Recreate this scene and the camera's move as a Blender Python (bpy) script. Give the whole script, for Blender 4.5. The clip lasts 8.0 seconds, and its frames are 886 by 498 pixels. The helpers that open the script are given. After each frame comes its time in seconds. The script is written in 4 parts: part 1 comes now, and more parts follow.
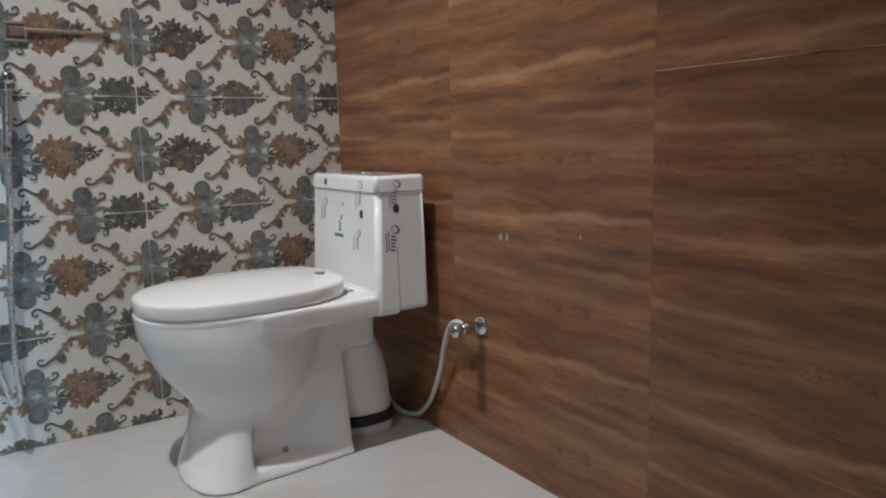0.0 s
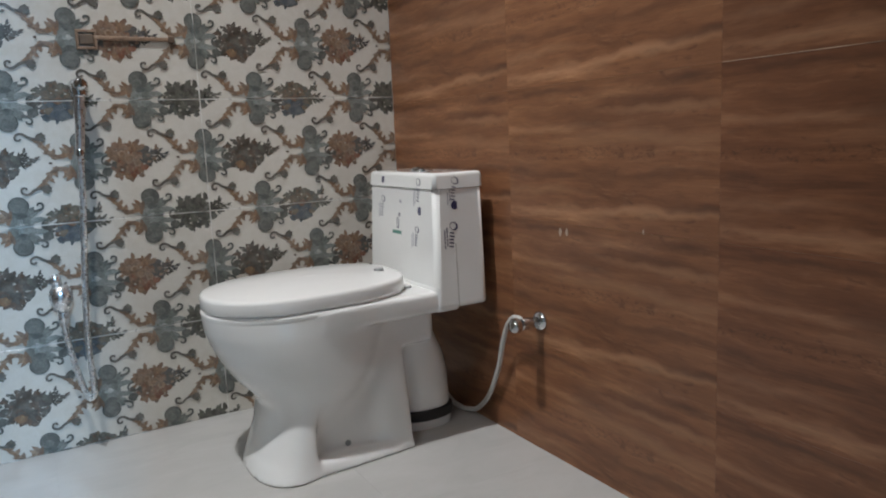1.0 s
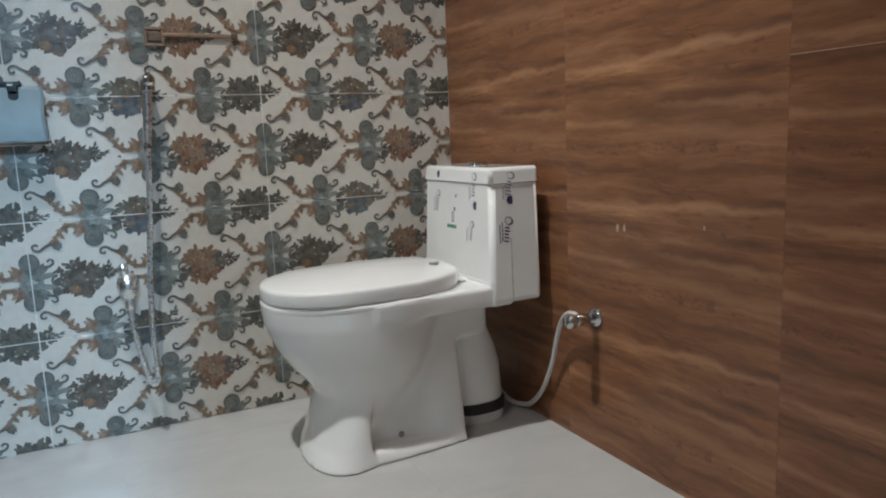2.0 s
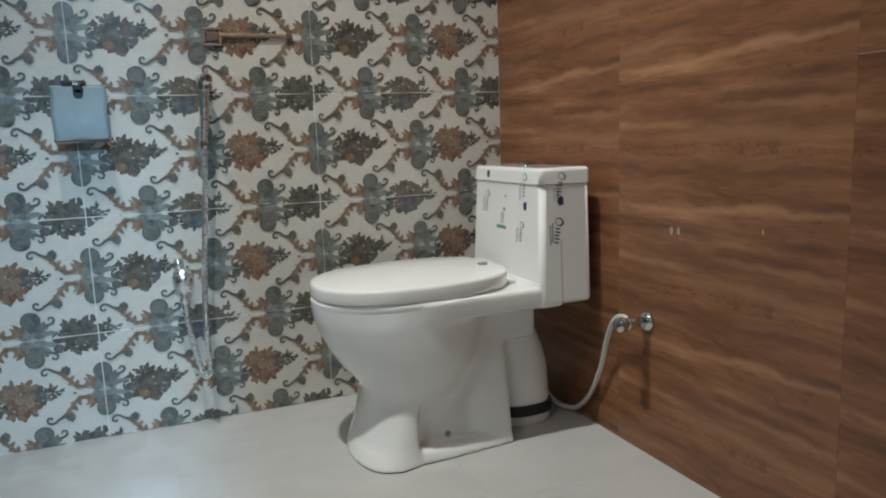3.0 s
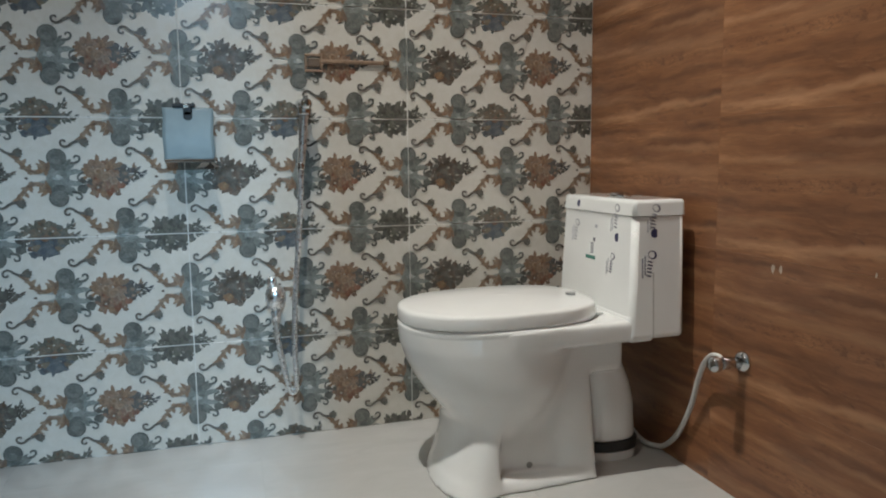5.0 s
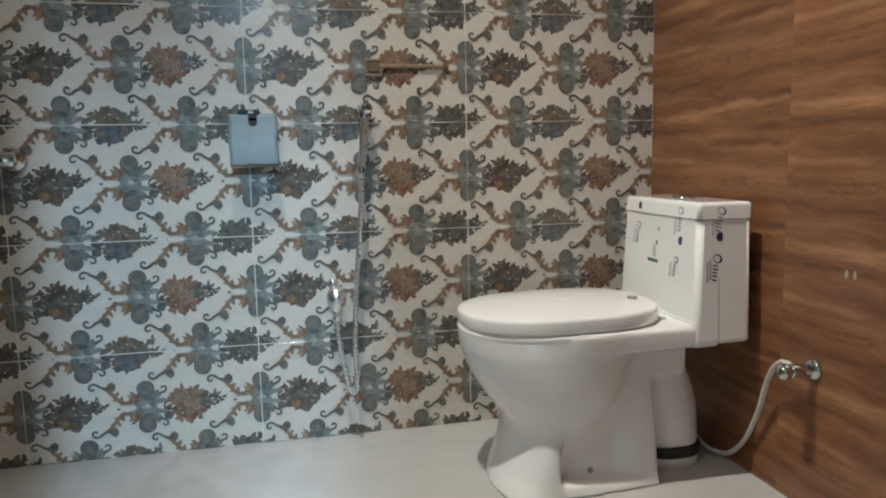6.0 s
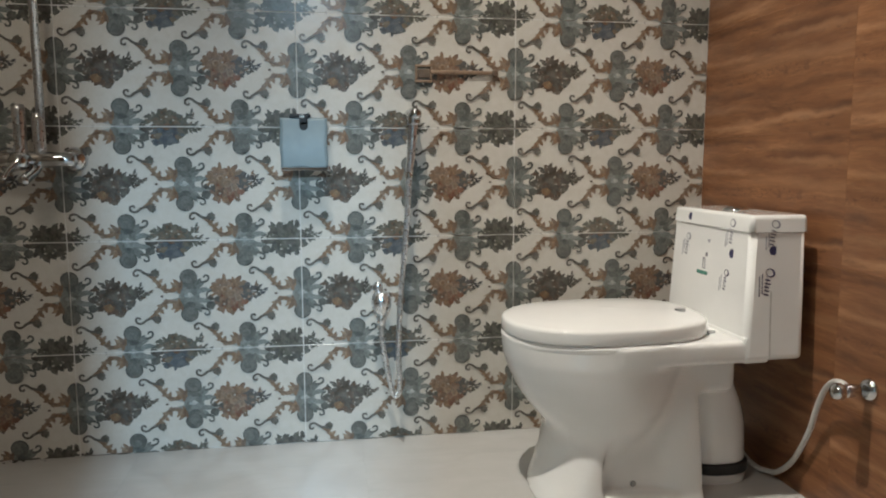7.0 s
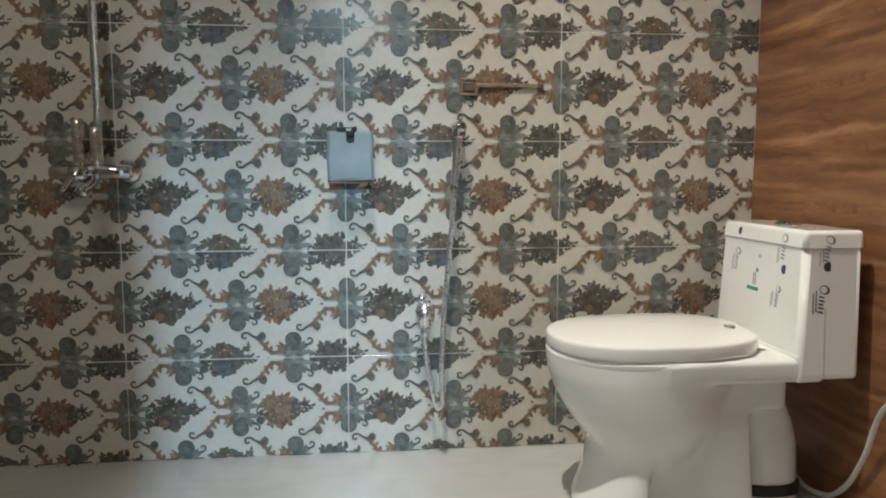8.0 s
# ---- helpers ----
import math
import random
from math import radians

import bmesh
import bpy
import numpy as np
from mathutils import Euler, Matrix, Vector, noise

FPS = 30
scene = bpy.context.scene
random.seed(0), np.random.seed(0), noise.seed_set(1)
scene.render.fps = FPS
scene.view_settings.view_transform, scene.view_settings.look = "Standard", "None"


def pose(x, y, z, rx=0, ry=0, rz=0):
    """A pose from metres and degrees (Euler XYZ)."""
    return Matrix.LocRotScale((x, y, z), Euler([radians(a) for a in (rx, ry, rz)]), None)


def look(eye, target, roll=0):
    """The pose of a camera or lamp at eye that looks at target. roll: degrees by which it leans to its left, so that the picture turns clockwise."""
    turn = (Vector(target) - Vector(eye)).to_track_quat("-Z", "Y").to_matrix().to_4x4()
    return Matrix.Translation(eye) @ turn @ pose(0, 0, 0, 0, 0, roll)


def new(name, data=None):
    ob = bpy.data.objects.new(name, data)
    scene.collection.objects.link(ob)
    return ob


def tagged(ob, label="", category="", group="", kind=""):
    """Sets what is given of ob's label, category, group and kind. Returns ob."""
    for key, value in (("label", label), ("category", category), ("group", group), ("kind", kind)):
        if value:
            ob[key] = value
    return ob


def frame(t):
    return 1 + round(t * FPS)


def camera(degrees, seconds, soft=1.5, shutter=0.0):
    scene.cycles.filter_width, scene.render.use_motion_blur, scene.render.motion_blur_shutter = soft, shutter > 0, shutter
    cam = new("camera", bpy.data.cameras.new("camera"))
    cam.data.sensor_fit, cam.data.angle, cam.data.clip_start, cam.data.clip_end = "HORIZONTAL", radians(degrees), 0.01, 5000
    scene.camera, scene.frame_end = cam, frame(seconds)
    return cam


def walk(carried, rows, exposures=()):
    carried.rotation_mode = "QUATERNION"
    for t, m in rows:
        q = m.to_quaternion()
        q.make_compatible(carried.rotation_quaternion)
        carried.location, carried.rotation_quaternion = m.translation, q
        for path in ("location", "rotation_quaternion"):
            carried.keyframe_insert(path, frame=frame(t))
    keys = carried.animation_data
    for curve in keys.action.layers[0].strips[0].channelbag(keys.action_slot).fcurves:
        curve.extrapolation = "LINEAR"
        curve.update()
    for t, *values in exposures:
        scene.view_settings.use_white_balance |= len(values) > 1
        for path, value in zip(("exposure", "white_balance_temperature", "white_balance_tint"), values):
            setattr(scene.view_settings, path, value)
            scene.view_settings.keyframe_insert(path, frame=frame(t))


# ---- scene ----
cam = camera(63.2, 8.0, soft=2.0)
METRES, EYE, TILT, LEAN, TURN = 8.0, 1.5, 0.0, 0.0, 0.0
PATH = [
    (0, (-0.979, -2.033, 0.753), (0.114, -0.386, 0.452), -1.4),
    (0.5, (-0.985, -2.028, 0.757), (0.07, -0.358, 0.449), -2.0),
    (1, (-1.011, -2.024, 0.756), (-0.025, -0.312, 0.448), -2.5),
    (1.5, (-1.022, -2.024, 0.754), (-0.09, -0.282, 0.445), -2.4),
    (3, (-1.04, -2.016, 0.753), (-0.284, -0.191, 0.445), -2.0),
    (3.5, (-1.042, -2.012, 0.761), (-0.298, -0.178, 0.473), -0.8),
    (4, (-1.058, -2.006, 0.762), (-0.409, -0.134, 0.489), -0.9),
    (4.5, (-1.064, -2.005, 0.762), (-0.452, -0.116, 0.517), -0.5),
    (6, (-1.09, -2.003, 0.783), (-0.665, -0.065, 0.532), -1.1),
    (6.5, (-1.093, -2.007, 0.789), (-0.733, -0.055, 0.548), -0.5),
    (7, (-1.103, -2.001, 0.791), (-0.788, -0.041, 0.55), -0.1),
    (7.5, (-1.101, -2.0, 0.794), (-0.847, -0.031, 0.55), -0.0),
    (8, (-1.113, -2.001, 0.798), (-0.909, -0.023, 0.585), 0.0),
]
walk(cam, [(t, look(eye, target, roll)) for t, eye, target, roll in PATH],
     [(0, -0.34, 5900, 10), (1.5, -0.35, 5950, 8), (3.5, -0.33, 6150, 4), (4.5, -0.34, 6250, 5), (6.5, -0.22, 6650, 8), (8, -0.10, 6800, 7)])

# ---- light ----
def lamp(name, kind, energy, color, m, **kw):
    data = bpy.data.lights.new(name, kind)
    data.energy, data.color = energy, color
    for k, v in kw.items():
        if k == "radius":
            data.shadow_soft_size = v
        elif k == "cone":
            data.spot_size = radians(v)
        elif k == "blend":
            data.spot_blend = v
        elif k == "size":
            data.shape, data.size, data.size_y = "RECTANGLE", v[0], v[1]
    ob = new(name, data)
    ob.matrix_world = m
    return ob


LAMP = (-1.15, -0.78, 2.93)
lamp("downlight_lamp", "SPOT", 250, (1.0, 0.95, 0.88), look(LAMP, (-0.38, -0.66, 0.15)), radius=0.035, cone=63, blend=1.0)
# soft fill added in the unseen ceiling to brighten wall and toilet
lamp("fill_lamp", "AREA", 23, (1.0, 0.93, 0.84), look((-2.0, -1.7, 2.96), (-1.5, -0.5, 0.2)), size=(0.5, 0.5))
lamp("corridor_lamp", "AREA", 138, (0.45, 0.73, 1.0), look((-1.25, -4.6, 2.6), (-1.25, -1.5, 0.6)), size=(0.14, 0.3))
world = bpy.data.worlds.new("world")
scene.world = world
world.use_nodes = True
world.node_tree.nodes["Background"].inputs["Color"].default_value = (0.75, 0.85, 1.0, 1)
world.node_tree.nodes["Background"].inputs["Strength"].default_value = 0.03


# ---- materials ----
class Mat:
    """A node material with short calls."""

    def __init__(self, name, color=(0.8, 0.8, 0.8), rough=0.5, metal=0.0, coat=0.0):
        self.m = bpy.data.materials.new(name)
        self.m.use_nodes = True
        self.t = self.m.node_tree
        self.b = self.t.nodes["Principled BSDF"]
        self.set("Base Color", (*color, 1))
        self.set("Roughness", rough)
        self.set("Metallic", metal)
        self.set("Coat Weight", coat)
        self.set("Coat Roughness", 0.05)

    def set(self, key, v):
        if isinstance(v, bpy.types.NodeSocket):
            self.t.links.new(v, self.b.inputs[key])
        else:
            self.b.inputs[key].default_value = v

    def node(self, kind, **kw):
        n = self.t.nodes.new(kind)
        for k, v in kw.items():
            if k in n.inputs:
                if isinstance(v, bpy.types.NodeSocket):
                    self.t.links.new(v, n.inputs[k])
                else:
                    n.inputs[k].default_value = v
        return n

    def coords(self, scale=(1, 1, 1), move=None, kind="Object"):
        c = self.t.nodes.new("ShaderNodeTexCoord")
        p = self.node("ShaderNodeMapping", Vector=c.outputs[kind], Scale=scale)
        if move is not None:
            self.t.links.new(move, p.inputs["Location"])
        return p.outputs[0]

    def noise(self, vec, scale, detail=4.0, rough=0.55, distort=0.0):
        return self.node("ShaderNodeTexNoise", Vector=vec, Scale=scale, Detail=detail, Roughness=rough, Distortion=distort).outputs[0]

    def ramp(self, fac, stops):
        n = self.node("ShaderNodeValToRGB", Fac=fac)
        e = n.color_ramp.elements
        while len(e) < len(stops):
            e.new(0.5)
        for el, (p, c) in zip(e, stops):
            el.position, el.color = p, ((*c, 1) if len(c) == 3 else c)
        return n.outputs[0]

    def mix(self, fac, a, b, mode="MIX"):
        n = self.t.nodes.new("ShaderNodeMix")
        n.data_type, n.blend_type = "RGBA", mode
        for i, v in ((0, fac), (6, a), (7, b)):
            if isinstance(v, bpy.types.NodeSocket):
                self.t.links.new(v, n.inputs[i])
            else:
                n.inputs[i].default_value = v if i == 0 else (*v, 1)
        return n.outputs[2]

    def bump(self, height, strength, distance=0.002):
        n = self.node("ShaderNodeBump", Height=height, Strength=strength, Distance=distance)
        self.set("Normal", n.outputs[0])
        self.t.links.new(n.outputs[0], self.b.inputs["Coat Normal"])


def grey(v):
    return (v, v, v)


def make_print(name, painted):
    m = Mat(name, rough=0.22)
    c = m.coords()
    fine = m.noise(c, 260, 5, 0.7)
    wide = m.noise(c, 38, 3, 0.6, 0.6)
    if painted:
        a = m.t.nodes.new("ShaderNodeVertexColor")
        a.layer_name = "tint"
        col = m.mix(m.ramp(wide, [(0.36, grey(0.04)), (0.72, grey(0.38))]), a.outputs[0], (0.42, 0.40, 0.36))
        col = m.mix(m.ramp(fine, [(0.3, grey(0.5)), (0.62, grey(0.0))]), col, (0.05, 0.05, 0.048))
    else:
        col = m.mix(m.ramp(wide, [(0.35, grey(0)), (0.7, grey(1))]), (0.68, 0.645, 0.58), (0.73, 0.70, 0.645))
        col = m.mix(m.ramp(fine, [(0.3, grey(0.30)), (0.55, grey(0))]), col, (0.57, 0.53, 0.46))
    m.set("Base Color", col)
    m.set("Roughness", m.ramp(wide, [(0.3, grey(0.16)), (0.8, grey(0.30))]))
    m.bump(m.noise(c, 18, 2), 0.10, 0.002)
    return m.m


def make_wood():
    m = Mat("wood_print_tile", rough=0.34)
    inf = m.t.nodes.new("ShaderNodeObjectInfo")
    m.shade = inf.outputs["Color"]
    c = m.coords((1, 1.1, 10))
    warp = m.noise(m.coords((1, 3.5, 4.0)), 2.0, 3, 0.55)
    shift = m.node("ShaderNodeCombineXYZ", Z=m.node("ShaderNodeMath").outputs[0])
    mult = shift.inputs["Z"].links[0].from_node
    mult.operation = "MULTIPLY"
    m.t.links.new(warp, mult.inputs[0])
    mult.inputs[1].default_value = 0.3
    v = m.node("ShaderNodeVectorMath")
    v.operation = "ADD"
    m.t.links.new(c, v.inputs[0])
    m.t.links.new(shift.outputs[0], v.inputs[1])
    band = m.noise(v.outputs[0], 2.0, 7, 0.64, 0.45)
    streak = m.noise(v.outputs[0], 5.5, 6, 0.75, 0.1)
    patch = m.noise(m.coords((1, 2.2, 4.5)), 1.7, 3, 0.5)
    grain = m.noise(m.coords((1, 12, 210)), 1.4, 4, 0.6)
    spot = m.noise(m.coords((1, 10, 20)), 2.0, 3, 0.6, 1.0)
    col = m.ramp(band, [(0.30, (0.120, 0.051, 0.025)), (0.44, (0.200, 0.088, 0.042)), (0.55, (0.265, 0.121, 0.058)), (0.68, (0.40, 0.205, 0.107))])
    col = m.mix(m.ramp(streak, [(0.30, grey(0.42)), (0.45, grey(0))]), col, (0.095, 0.040, 0.021))
    col = m.mix(m.ramp(streak, [(0.56, grey(0)), (0.72, grey(0.45))]), col, (0.43, 0.235, 0.13))
    col = m.mix(m.ramp(patch, [(0.35, grey(0.35)), (0.60, grey(0))]), col, (0.13, 0.062, 0.036))
    col = m.mix(m.ramp(grain, [(0.36, grey(0.30)), (0.6, grey(0))]), col, (0.12, 0.052, 0.027))
    col = m.mix(m.ramp(spot, [(0.60, grey(0)), (0.76, grey(0.6))]), col, (0.075, 0.034, 0.021))
    # figure that every tile of the print repeats: (y, z) of the middle, half length, half width, slope in degrees, strength, tone
    wob = m.node("ShaderNodeTexNoise", Vector=m.coords((0, 9, 14)), Scale=1.0, Detail=4.0)
    sway = m.node("ShaderNodeVectorMath", Vector=wob.outputs["Color"])
    sway.operation = "MULTIPLY_ADD"
    sway.inputs[1].default_value, sway.inputs[2].default_value = (0.0, 0.08, 0.045), (0.0, -0.04, -0.0225)
    place = m.node("ShaderNodeVectorMath", Vector=m.coords((0, 1, 1)))
    place.operation = "ADD"
    m.t.links.new(sway.outputs[0], place.inputs[1])
    pale, dark = (0.47, 0.265, 0.15), (0.062, 0.028, 0.018)
    for y, z, length, width, slope, strength, tone in (
            (0.20, 0.040, 0.34, 0.013, -2.5, 0.62, pale), (0.03, 0.054, 0.13, 0.010, -1.5, 0.85, dark), (0.45, 0.022, 0.22, 0.010, 1.0, 0.5, pale),
            (0.47, 0.284, 0.22, 0.010, 1.0, 0.75, dark), (0.07, 0.280, 0.10, 0.014, 0.0, 0.75, dark), (0.22, 0.262, 0.15, 0.012, 1.5, 0.5, dark),
            (0.45, 0.205, 0.30, 0.012, 0.0, 0.45, pale), (0.31, 0.206, 0.09, 0.016, 4.0, 0.6, dark), (0.20, 0.180, 0.32, 0.020, -1.0, 0.35, pale),
            (0.34, 0.105, 0.30, 0.022, 1.0, 0.45, dark), (0.10, 0.118, 0.14, 0.010, -3.0, 0.5, dark), (0.50, 0.070, 0.20, 0.014, 0.0, 0.4, pale),
            (0.12, 0.235, 0.25, 0.012, 1.0, 0.4, pale), (0.56, 0.120, 0.05, 0.012, 8.0, 0.6, dark)):
        at = m.node("ShaderNodeMapping", Vector=place.outputs[0], Location=(0, y, z), Rotation=(radians(slope), 0, 0), Scale=(1, length, width))
        at.vector_type = "TEXTURE"
        blob = m.node("ShaderNodeTexGradient", Vector=at.outputs[0])
        blob.gradient_type = "SPHERICAL"
        col = m.mix(m.ramp(blob.outputs[1], [(0.0, grey(0)), (0.85, grey(strength * 0.75))]), col, tone)
    # a row of small dark flecks along the middle of the plank
    fleck = m.noise(m.coords((0, 75, 110)), 1.0, 2, 0.6, 1.2)
    at = m.node("ShaderNodeMapping", Vector=place.outputs[0], Location=(0, 0.36, 0.150), Scale=(1, 0.40, 0.013))
    at.vector_type = "TEXTURE"
    row = m.node("ShaderNodeTexGradient", Vector=at.outputs[0])
    row.gradient_type = "SPHERICAL"
    both = m.node("ShaderNodeMath")
    both.operation = "MULTIPLY"
    m.t.links.new(m.ramp(fleck, [(0.50, grey(0)), (0.66, grey(0.5))]), both.inputs[0])
    m.t.links.new(m.ramp(row.outputs[1], [(0.0, grey(0)), (0.4, grey(1))]), both.inputs[1])
    col = m.mix(both.outputs[0], col, dark)
    hue = m.node("ShaderNodeHueSaturation", Color=col, Saturation=1.02)
    rnd = m.node("ShaderNodeMapRange", Value=inf.outputs["Random"])
    rnd.inputs["To Min"].default_value, rnd.inputs["To Max"].default_value = 1.05, 1.17
    m.t.links.new(rnd.outputs[0], hue.inputs["Value"])
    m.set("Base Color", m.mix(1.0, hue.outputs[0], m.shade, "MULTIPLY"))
    m.set("Roughness", m.ramp(band, [(0.3, grey(0.38)), (0.8, grey(0.28))]))
    m.bump(grain, 0.06, 0.001)
    return m.m


def make_floor():
    m = Mat("pale_floor_tile", rough=0.3)
    inf = m.t.nodes.new("ShaderNodeObjectInfo")
    off = m.node("ShaderNodeCombineXYZ", X=inf.outputs["Random"], Y=inf.outputs["Random"]).outputs[0]
    c = m.coords((1, 2.2, 1), off)
    cloud = m.noise(c, 4.5, 5, 0.6, 0.8)
    dust = m.noise(m.coords(), 160, 3, 0.7)
    col = m.ramp(cloud, [(0.3, (0.485, 0.478, 0.46)), (0.5, (0.515, 0.507, 0.49)), (0.72, (0.54, 0.533, 0.518))])
    col = m.mix(m.ramp(dust, [(0.26, grey(0.4)), (0.40, grey(0))]), col, (0.45, 0.43, 0.40))
    m.set("Base Color", col)
    m.set("Roughness", m.ramp(cloud, [(0.3, grey(0.07)), (0.7, grey(0.16))]))
    m.bump(dust, 0.03, 0.001)
    return m.m


def make_plain(name, color, rough, metal=0.0, vary=0.06, scale=14, coat=0.0, bump=0.0):
    m = Mat(name, color, rough, metal, coat)
    n = m.noise(m.coords(), scale, 5, 0.6)
    dark = tuple(max(0, v * (1 - 2 * vary)) for v in color)
    lite = tuple(min(1, v * (1 + vary)) for v in color)
    m.set("Base Color", m.ramp(n, [(0.3, dark), (0.7, lite)]))
    m.set("Roughness", m.ramp(m.noise(m.coords(), scale * 4, 3), [(0.3, grey(rough * 0.8)), (0.7, grey(min(1, rough * 1.25)))]))
    if bump:
        m.bump(m.noise(m.coords(), scale * 3, 4), bump, 0.002)
    return m.m


CREAM = make_print("cream_glazed_tile", False)
PRINT = make_print("printed_glaze", True)
WOOD = make_wood()
FLOOR = make_floor()
GROUT_LIGHT = make_plain("pale_grout", (0.80, 0.79, 0.76), 0.8, vary=0.12, scale=60)
GROUT_BROWN = make_plain("brown_grout", (0.20, 0.105, 0.06), 0.8, vary=0.2, scale=40)
GROUT_SHINE = make_plain("pale_line_grout", (0.50, 0.38, 0.28), 0.4, vary=0.45, scale=9)
GROUT_GREY = make_plain("grey_grout", (0.53, 0.52, 0.50), 0.85, vary=0.15, scale=50)
CERAMIC = make_plain("white_ceramic", (0.88, 0.88, 0.865), 0.06, vary=0.015, scale=6, coat=0.5)
PLASTIC = make_plain("white_seat_plastic", (0.88, 0.875, 0.86), 0.09, vary=0.015, scale=8)
CHROME = make_plain("chrome", (0.66, 0.67, 0.68), 0.07, metal=1.0, vary=0.04, scale=30)
HOSECHROME = make_plain("bright_ribbed_chrome", (0.90, 0.92, 0.94), 0.28, metal=1.0, vary=0.03, scale=30)
BRUSHED = make_plain("worn_chrome", (0.74, 0.73, 0.72), 0.30, metal=1.0, vary=0.08, scale=40)
# dark brown reflection in the towel bar's chrome, set as base colour
REFLECT_DARK = make_plain("chrome_dark_brown_reflection", (0.20, 0.145, 0.105), 0.4, metal=0.3, vary=0.15, scale=60)
FILM = make_plain("steel_under_blue_film", (0.225, 0.295, 0.325), 0.45, metal=0.0, vary=0.05, scale=25, bump=0.008)
# brown reflection in the towel bar's chrome, set as base colour
REFLECT_BROWN = make_plain("chrome_brown_reflection", (0.36, 0.25, 0.175), 0.42, metal=0.3, vary=0.15, scale=60)
BLACK = make_plain("black_rubber", (0.018, 0.018, 0.019), 0.45, vary=0.2, scale=50)
GREYPLAST = make_plain("grey_plastic", (0.33, 0.34, 0.34), 0.35, vary=0.08)
HOSE = make_plain("white_braided_hose", (0.62, 0.61, 0.58), 0.4, vary=0.08, scale=120, bump=0.2)
PLASTER = make_plain("white_plaster", (0.72, 0.71, 0.68), 0.85, vary=0.04, scale=8, bump=0.1)
INK = make_plain("navy_ink", (0.045, 0.047, 0.12), 0.3, vary=0.2, scale=150)
INKGREY = make_plain("faded_grey_ink", (0.22, 0.22, 0.27), 0.3, vary=0.2, scale=150)
INKGREEN = make_plain("green_ink", (0.10, 0.27, 0.22), 0.3, vary=0.1, scale=150)
INKFAINT = make_plain("pale_worn_ink", (0.46, 0.46, 0.50), 0.3, vary=0.12, scale=150)
TAPE = make_plain("clear_tape_edge", (0.62, 0.61, 0.585), 0.12, vary=0.05, scale=60)
DOORWOOD = make_plain("brown_door_laminate", (0.20, 0.11, 0.06), 0.4, vary=0.2, scale=12)
BROWNWALL = make_plain("pale_brown_wall_tile", (0.50, 0.44, 0.37), 0.35, vary=0.2, scale=10)
PAINT = make_plain("white_paint_smear", (0.46, 0.37, 0.30), 0.6, vary=0.1, scale=90)
DIRT = make_plain("dark_dirt", (0.085, 0.075, 0.062), 0.9, vary=0.3, scale=80)
# grey of the painted hose shadow on the floor
HOSE_SHADE = make_plain("grey_hose_shadow", (0.30, 0.29, 0.27), 0.35, vary=0.15, scale=70)
glow = Mat("lamp_diffuser", (0.9, 0.9, 0.9), 0.5)
glow.set("Emission Color", (1.0, 0.93, 0.84, 1))
glow.set("Emission Strength", 12.0)
GLOW = glow.m


# ---- mesh helpers ----
def part(name, bm, material, parent=None, label="", smooth=False, at=None):
    """One mesh object, linked under a thing or a part."""
    if isinstance(bm, bpy.types.Mesh):
        me = bm
    else:
        me = bpy.data.meshes.new(name)
        bmesh.ops.recalc_face_normals(bm, faces=bm.faces[:])
        bm.to_mesh(me)
        bm.free()
    if not me.materials:
        me.materials.append(material)
    if smooth:
        for p in me.polygons:
            p.use_smooth = True
    ob = new(name, me)
    if parent is not None:
        ob.parent = parent
    if at is not None:
        ob.matrix_basis = at
    return tagged(ob, label)


def flat_sides(ob, area=0.002):
    """Large faces stay flat between their rounded edges."""
    for p in ob.data.polygons:
        p.use_smooth = p.area < area
    return ob


def thing(name, label, category, m=None, group="", kind=""):
    ob = new(name)
    ob.empty_display_size = 0.05
    if m is not None:
        ob.matrix_basis = m
    return tagged(ob, label, category, group, kind)


def box(lo, hi, bevel=0.0, seg=2, bm=None):
    bm = bm or bmesh.new()
    c = [(a + b) / 2 for a, b in zip(lo, hi)]
    s = [abs(b - a) for a, b in zip(lo, hi)]
    r = bmesh.ops.create_cube(bm, size=1, matrix=Matrix.Translation(c) @ Matrix.Diagonal((*s, 1)))
    if bevel:
        edges = list({e for v in r["verts"] for e in v.link_edges})
        bmesh.ops.bevel(bm, geom=edges, offset=bevel, segments=seg, affect="EDGES", profile=0.5)
    return bm


def lathe(profile, axis="Z", n=32, at=(0, 0, 0), bm=None):
    """A turned body from (radius, along) pairs."""
    bm = bm or bmesh.new()
    turn = {"Z": Matrix(), "X": Matrix.Rotation(radians(90), 4, "Y"), "Y": Matrix.Rotation(radians(90), 4, "X")}[axis]
    m = Matrix.Translation(at) @ turn
    rings = []
    for r, h in profile:
        rings.append([bm.verts.new(m @ Vector((r * math.cos(2 * math.pi * i / n), r * math.sin(2 * math.pi * i / n), h))) for i in range(n)])
    for a, b in zip(rings, rings[1:]):
        for i in range(n):
            bm.faces.new((a[i], a[(i + 1) % n], b[(i + 1) % n], b[i]))
    bm.faces.new(rings[0][::-1])
    bm.faces.new(rings[-1])
    return bm


def spline(points, steps=10):
    """Catmull-Rom through the points."""
    p = [Vector(q) for q in points]
    p = [2 * p[0] - p[1]] + p + [2 * p[-1] - p[-2]]
    out = []
    for i in range(1, len(p) - 2):
        for k in range(steps):
            t = k / steps
            out.append(0.5 * (2 * p[i] + (p[i + 1] - p[i - 1]) * t + (2 * p[i - 1] - 5 * p[i] + 4 * p[i + 1] - p[i + 2]) * t * t
                              + (3 * p[i] - p[i - 1] - 3 * p[i + 1] + p[i + 2]) * t ** 3))
    return out + [p[-2]]


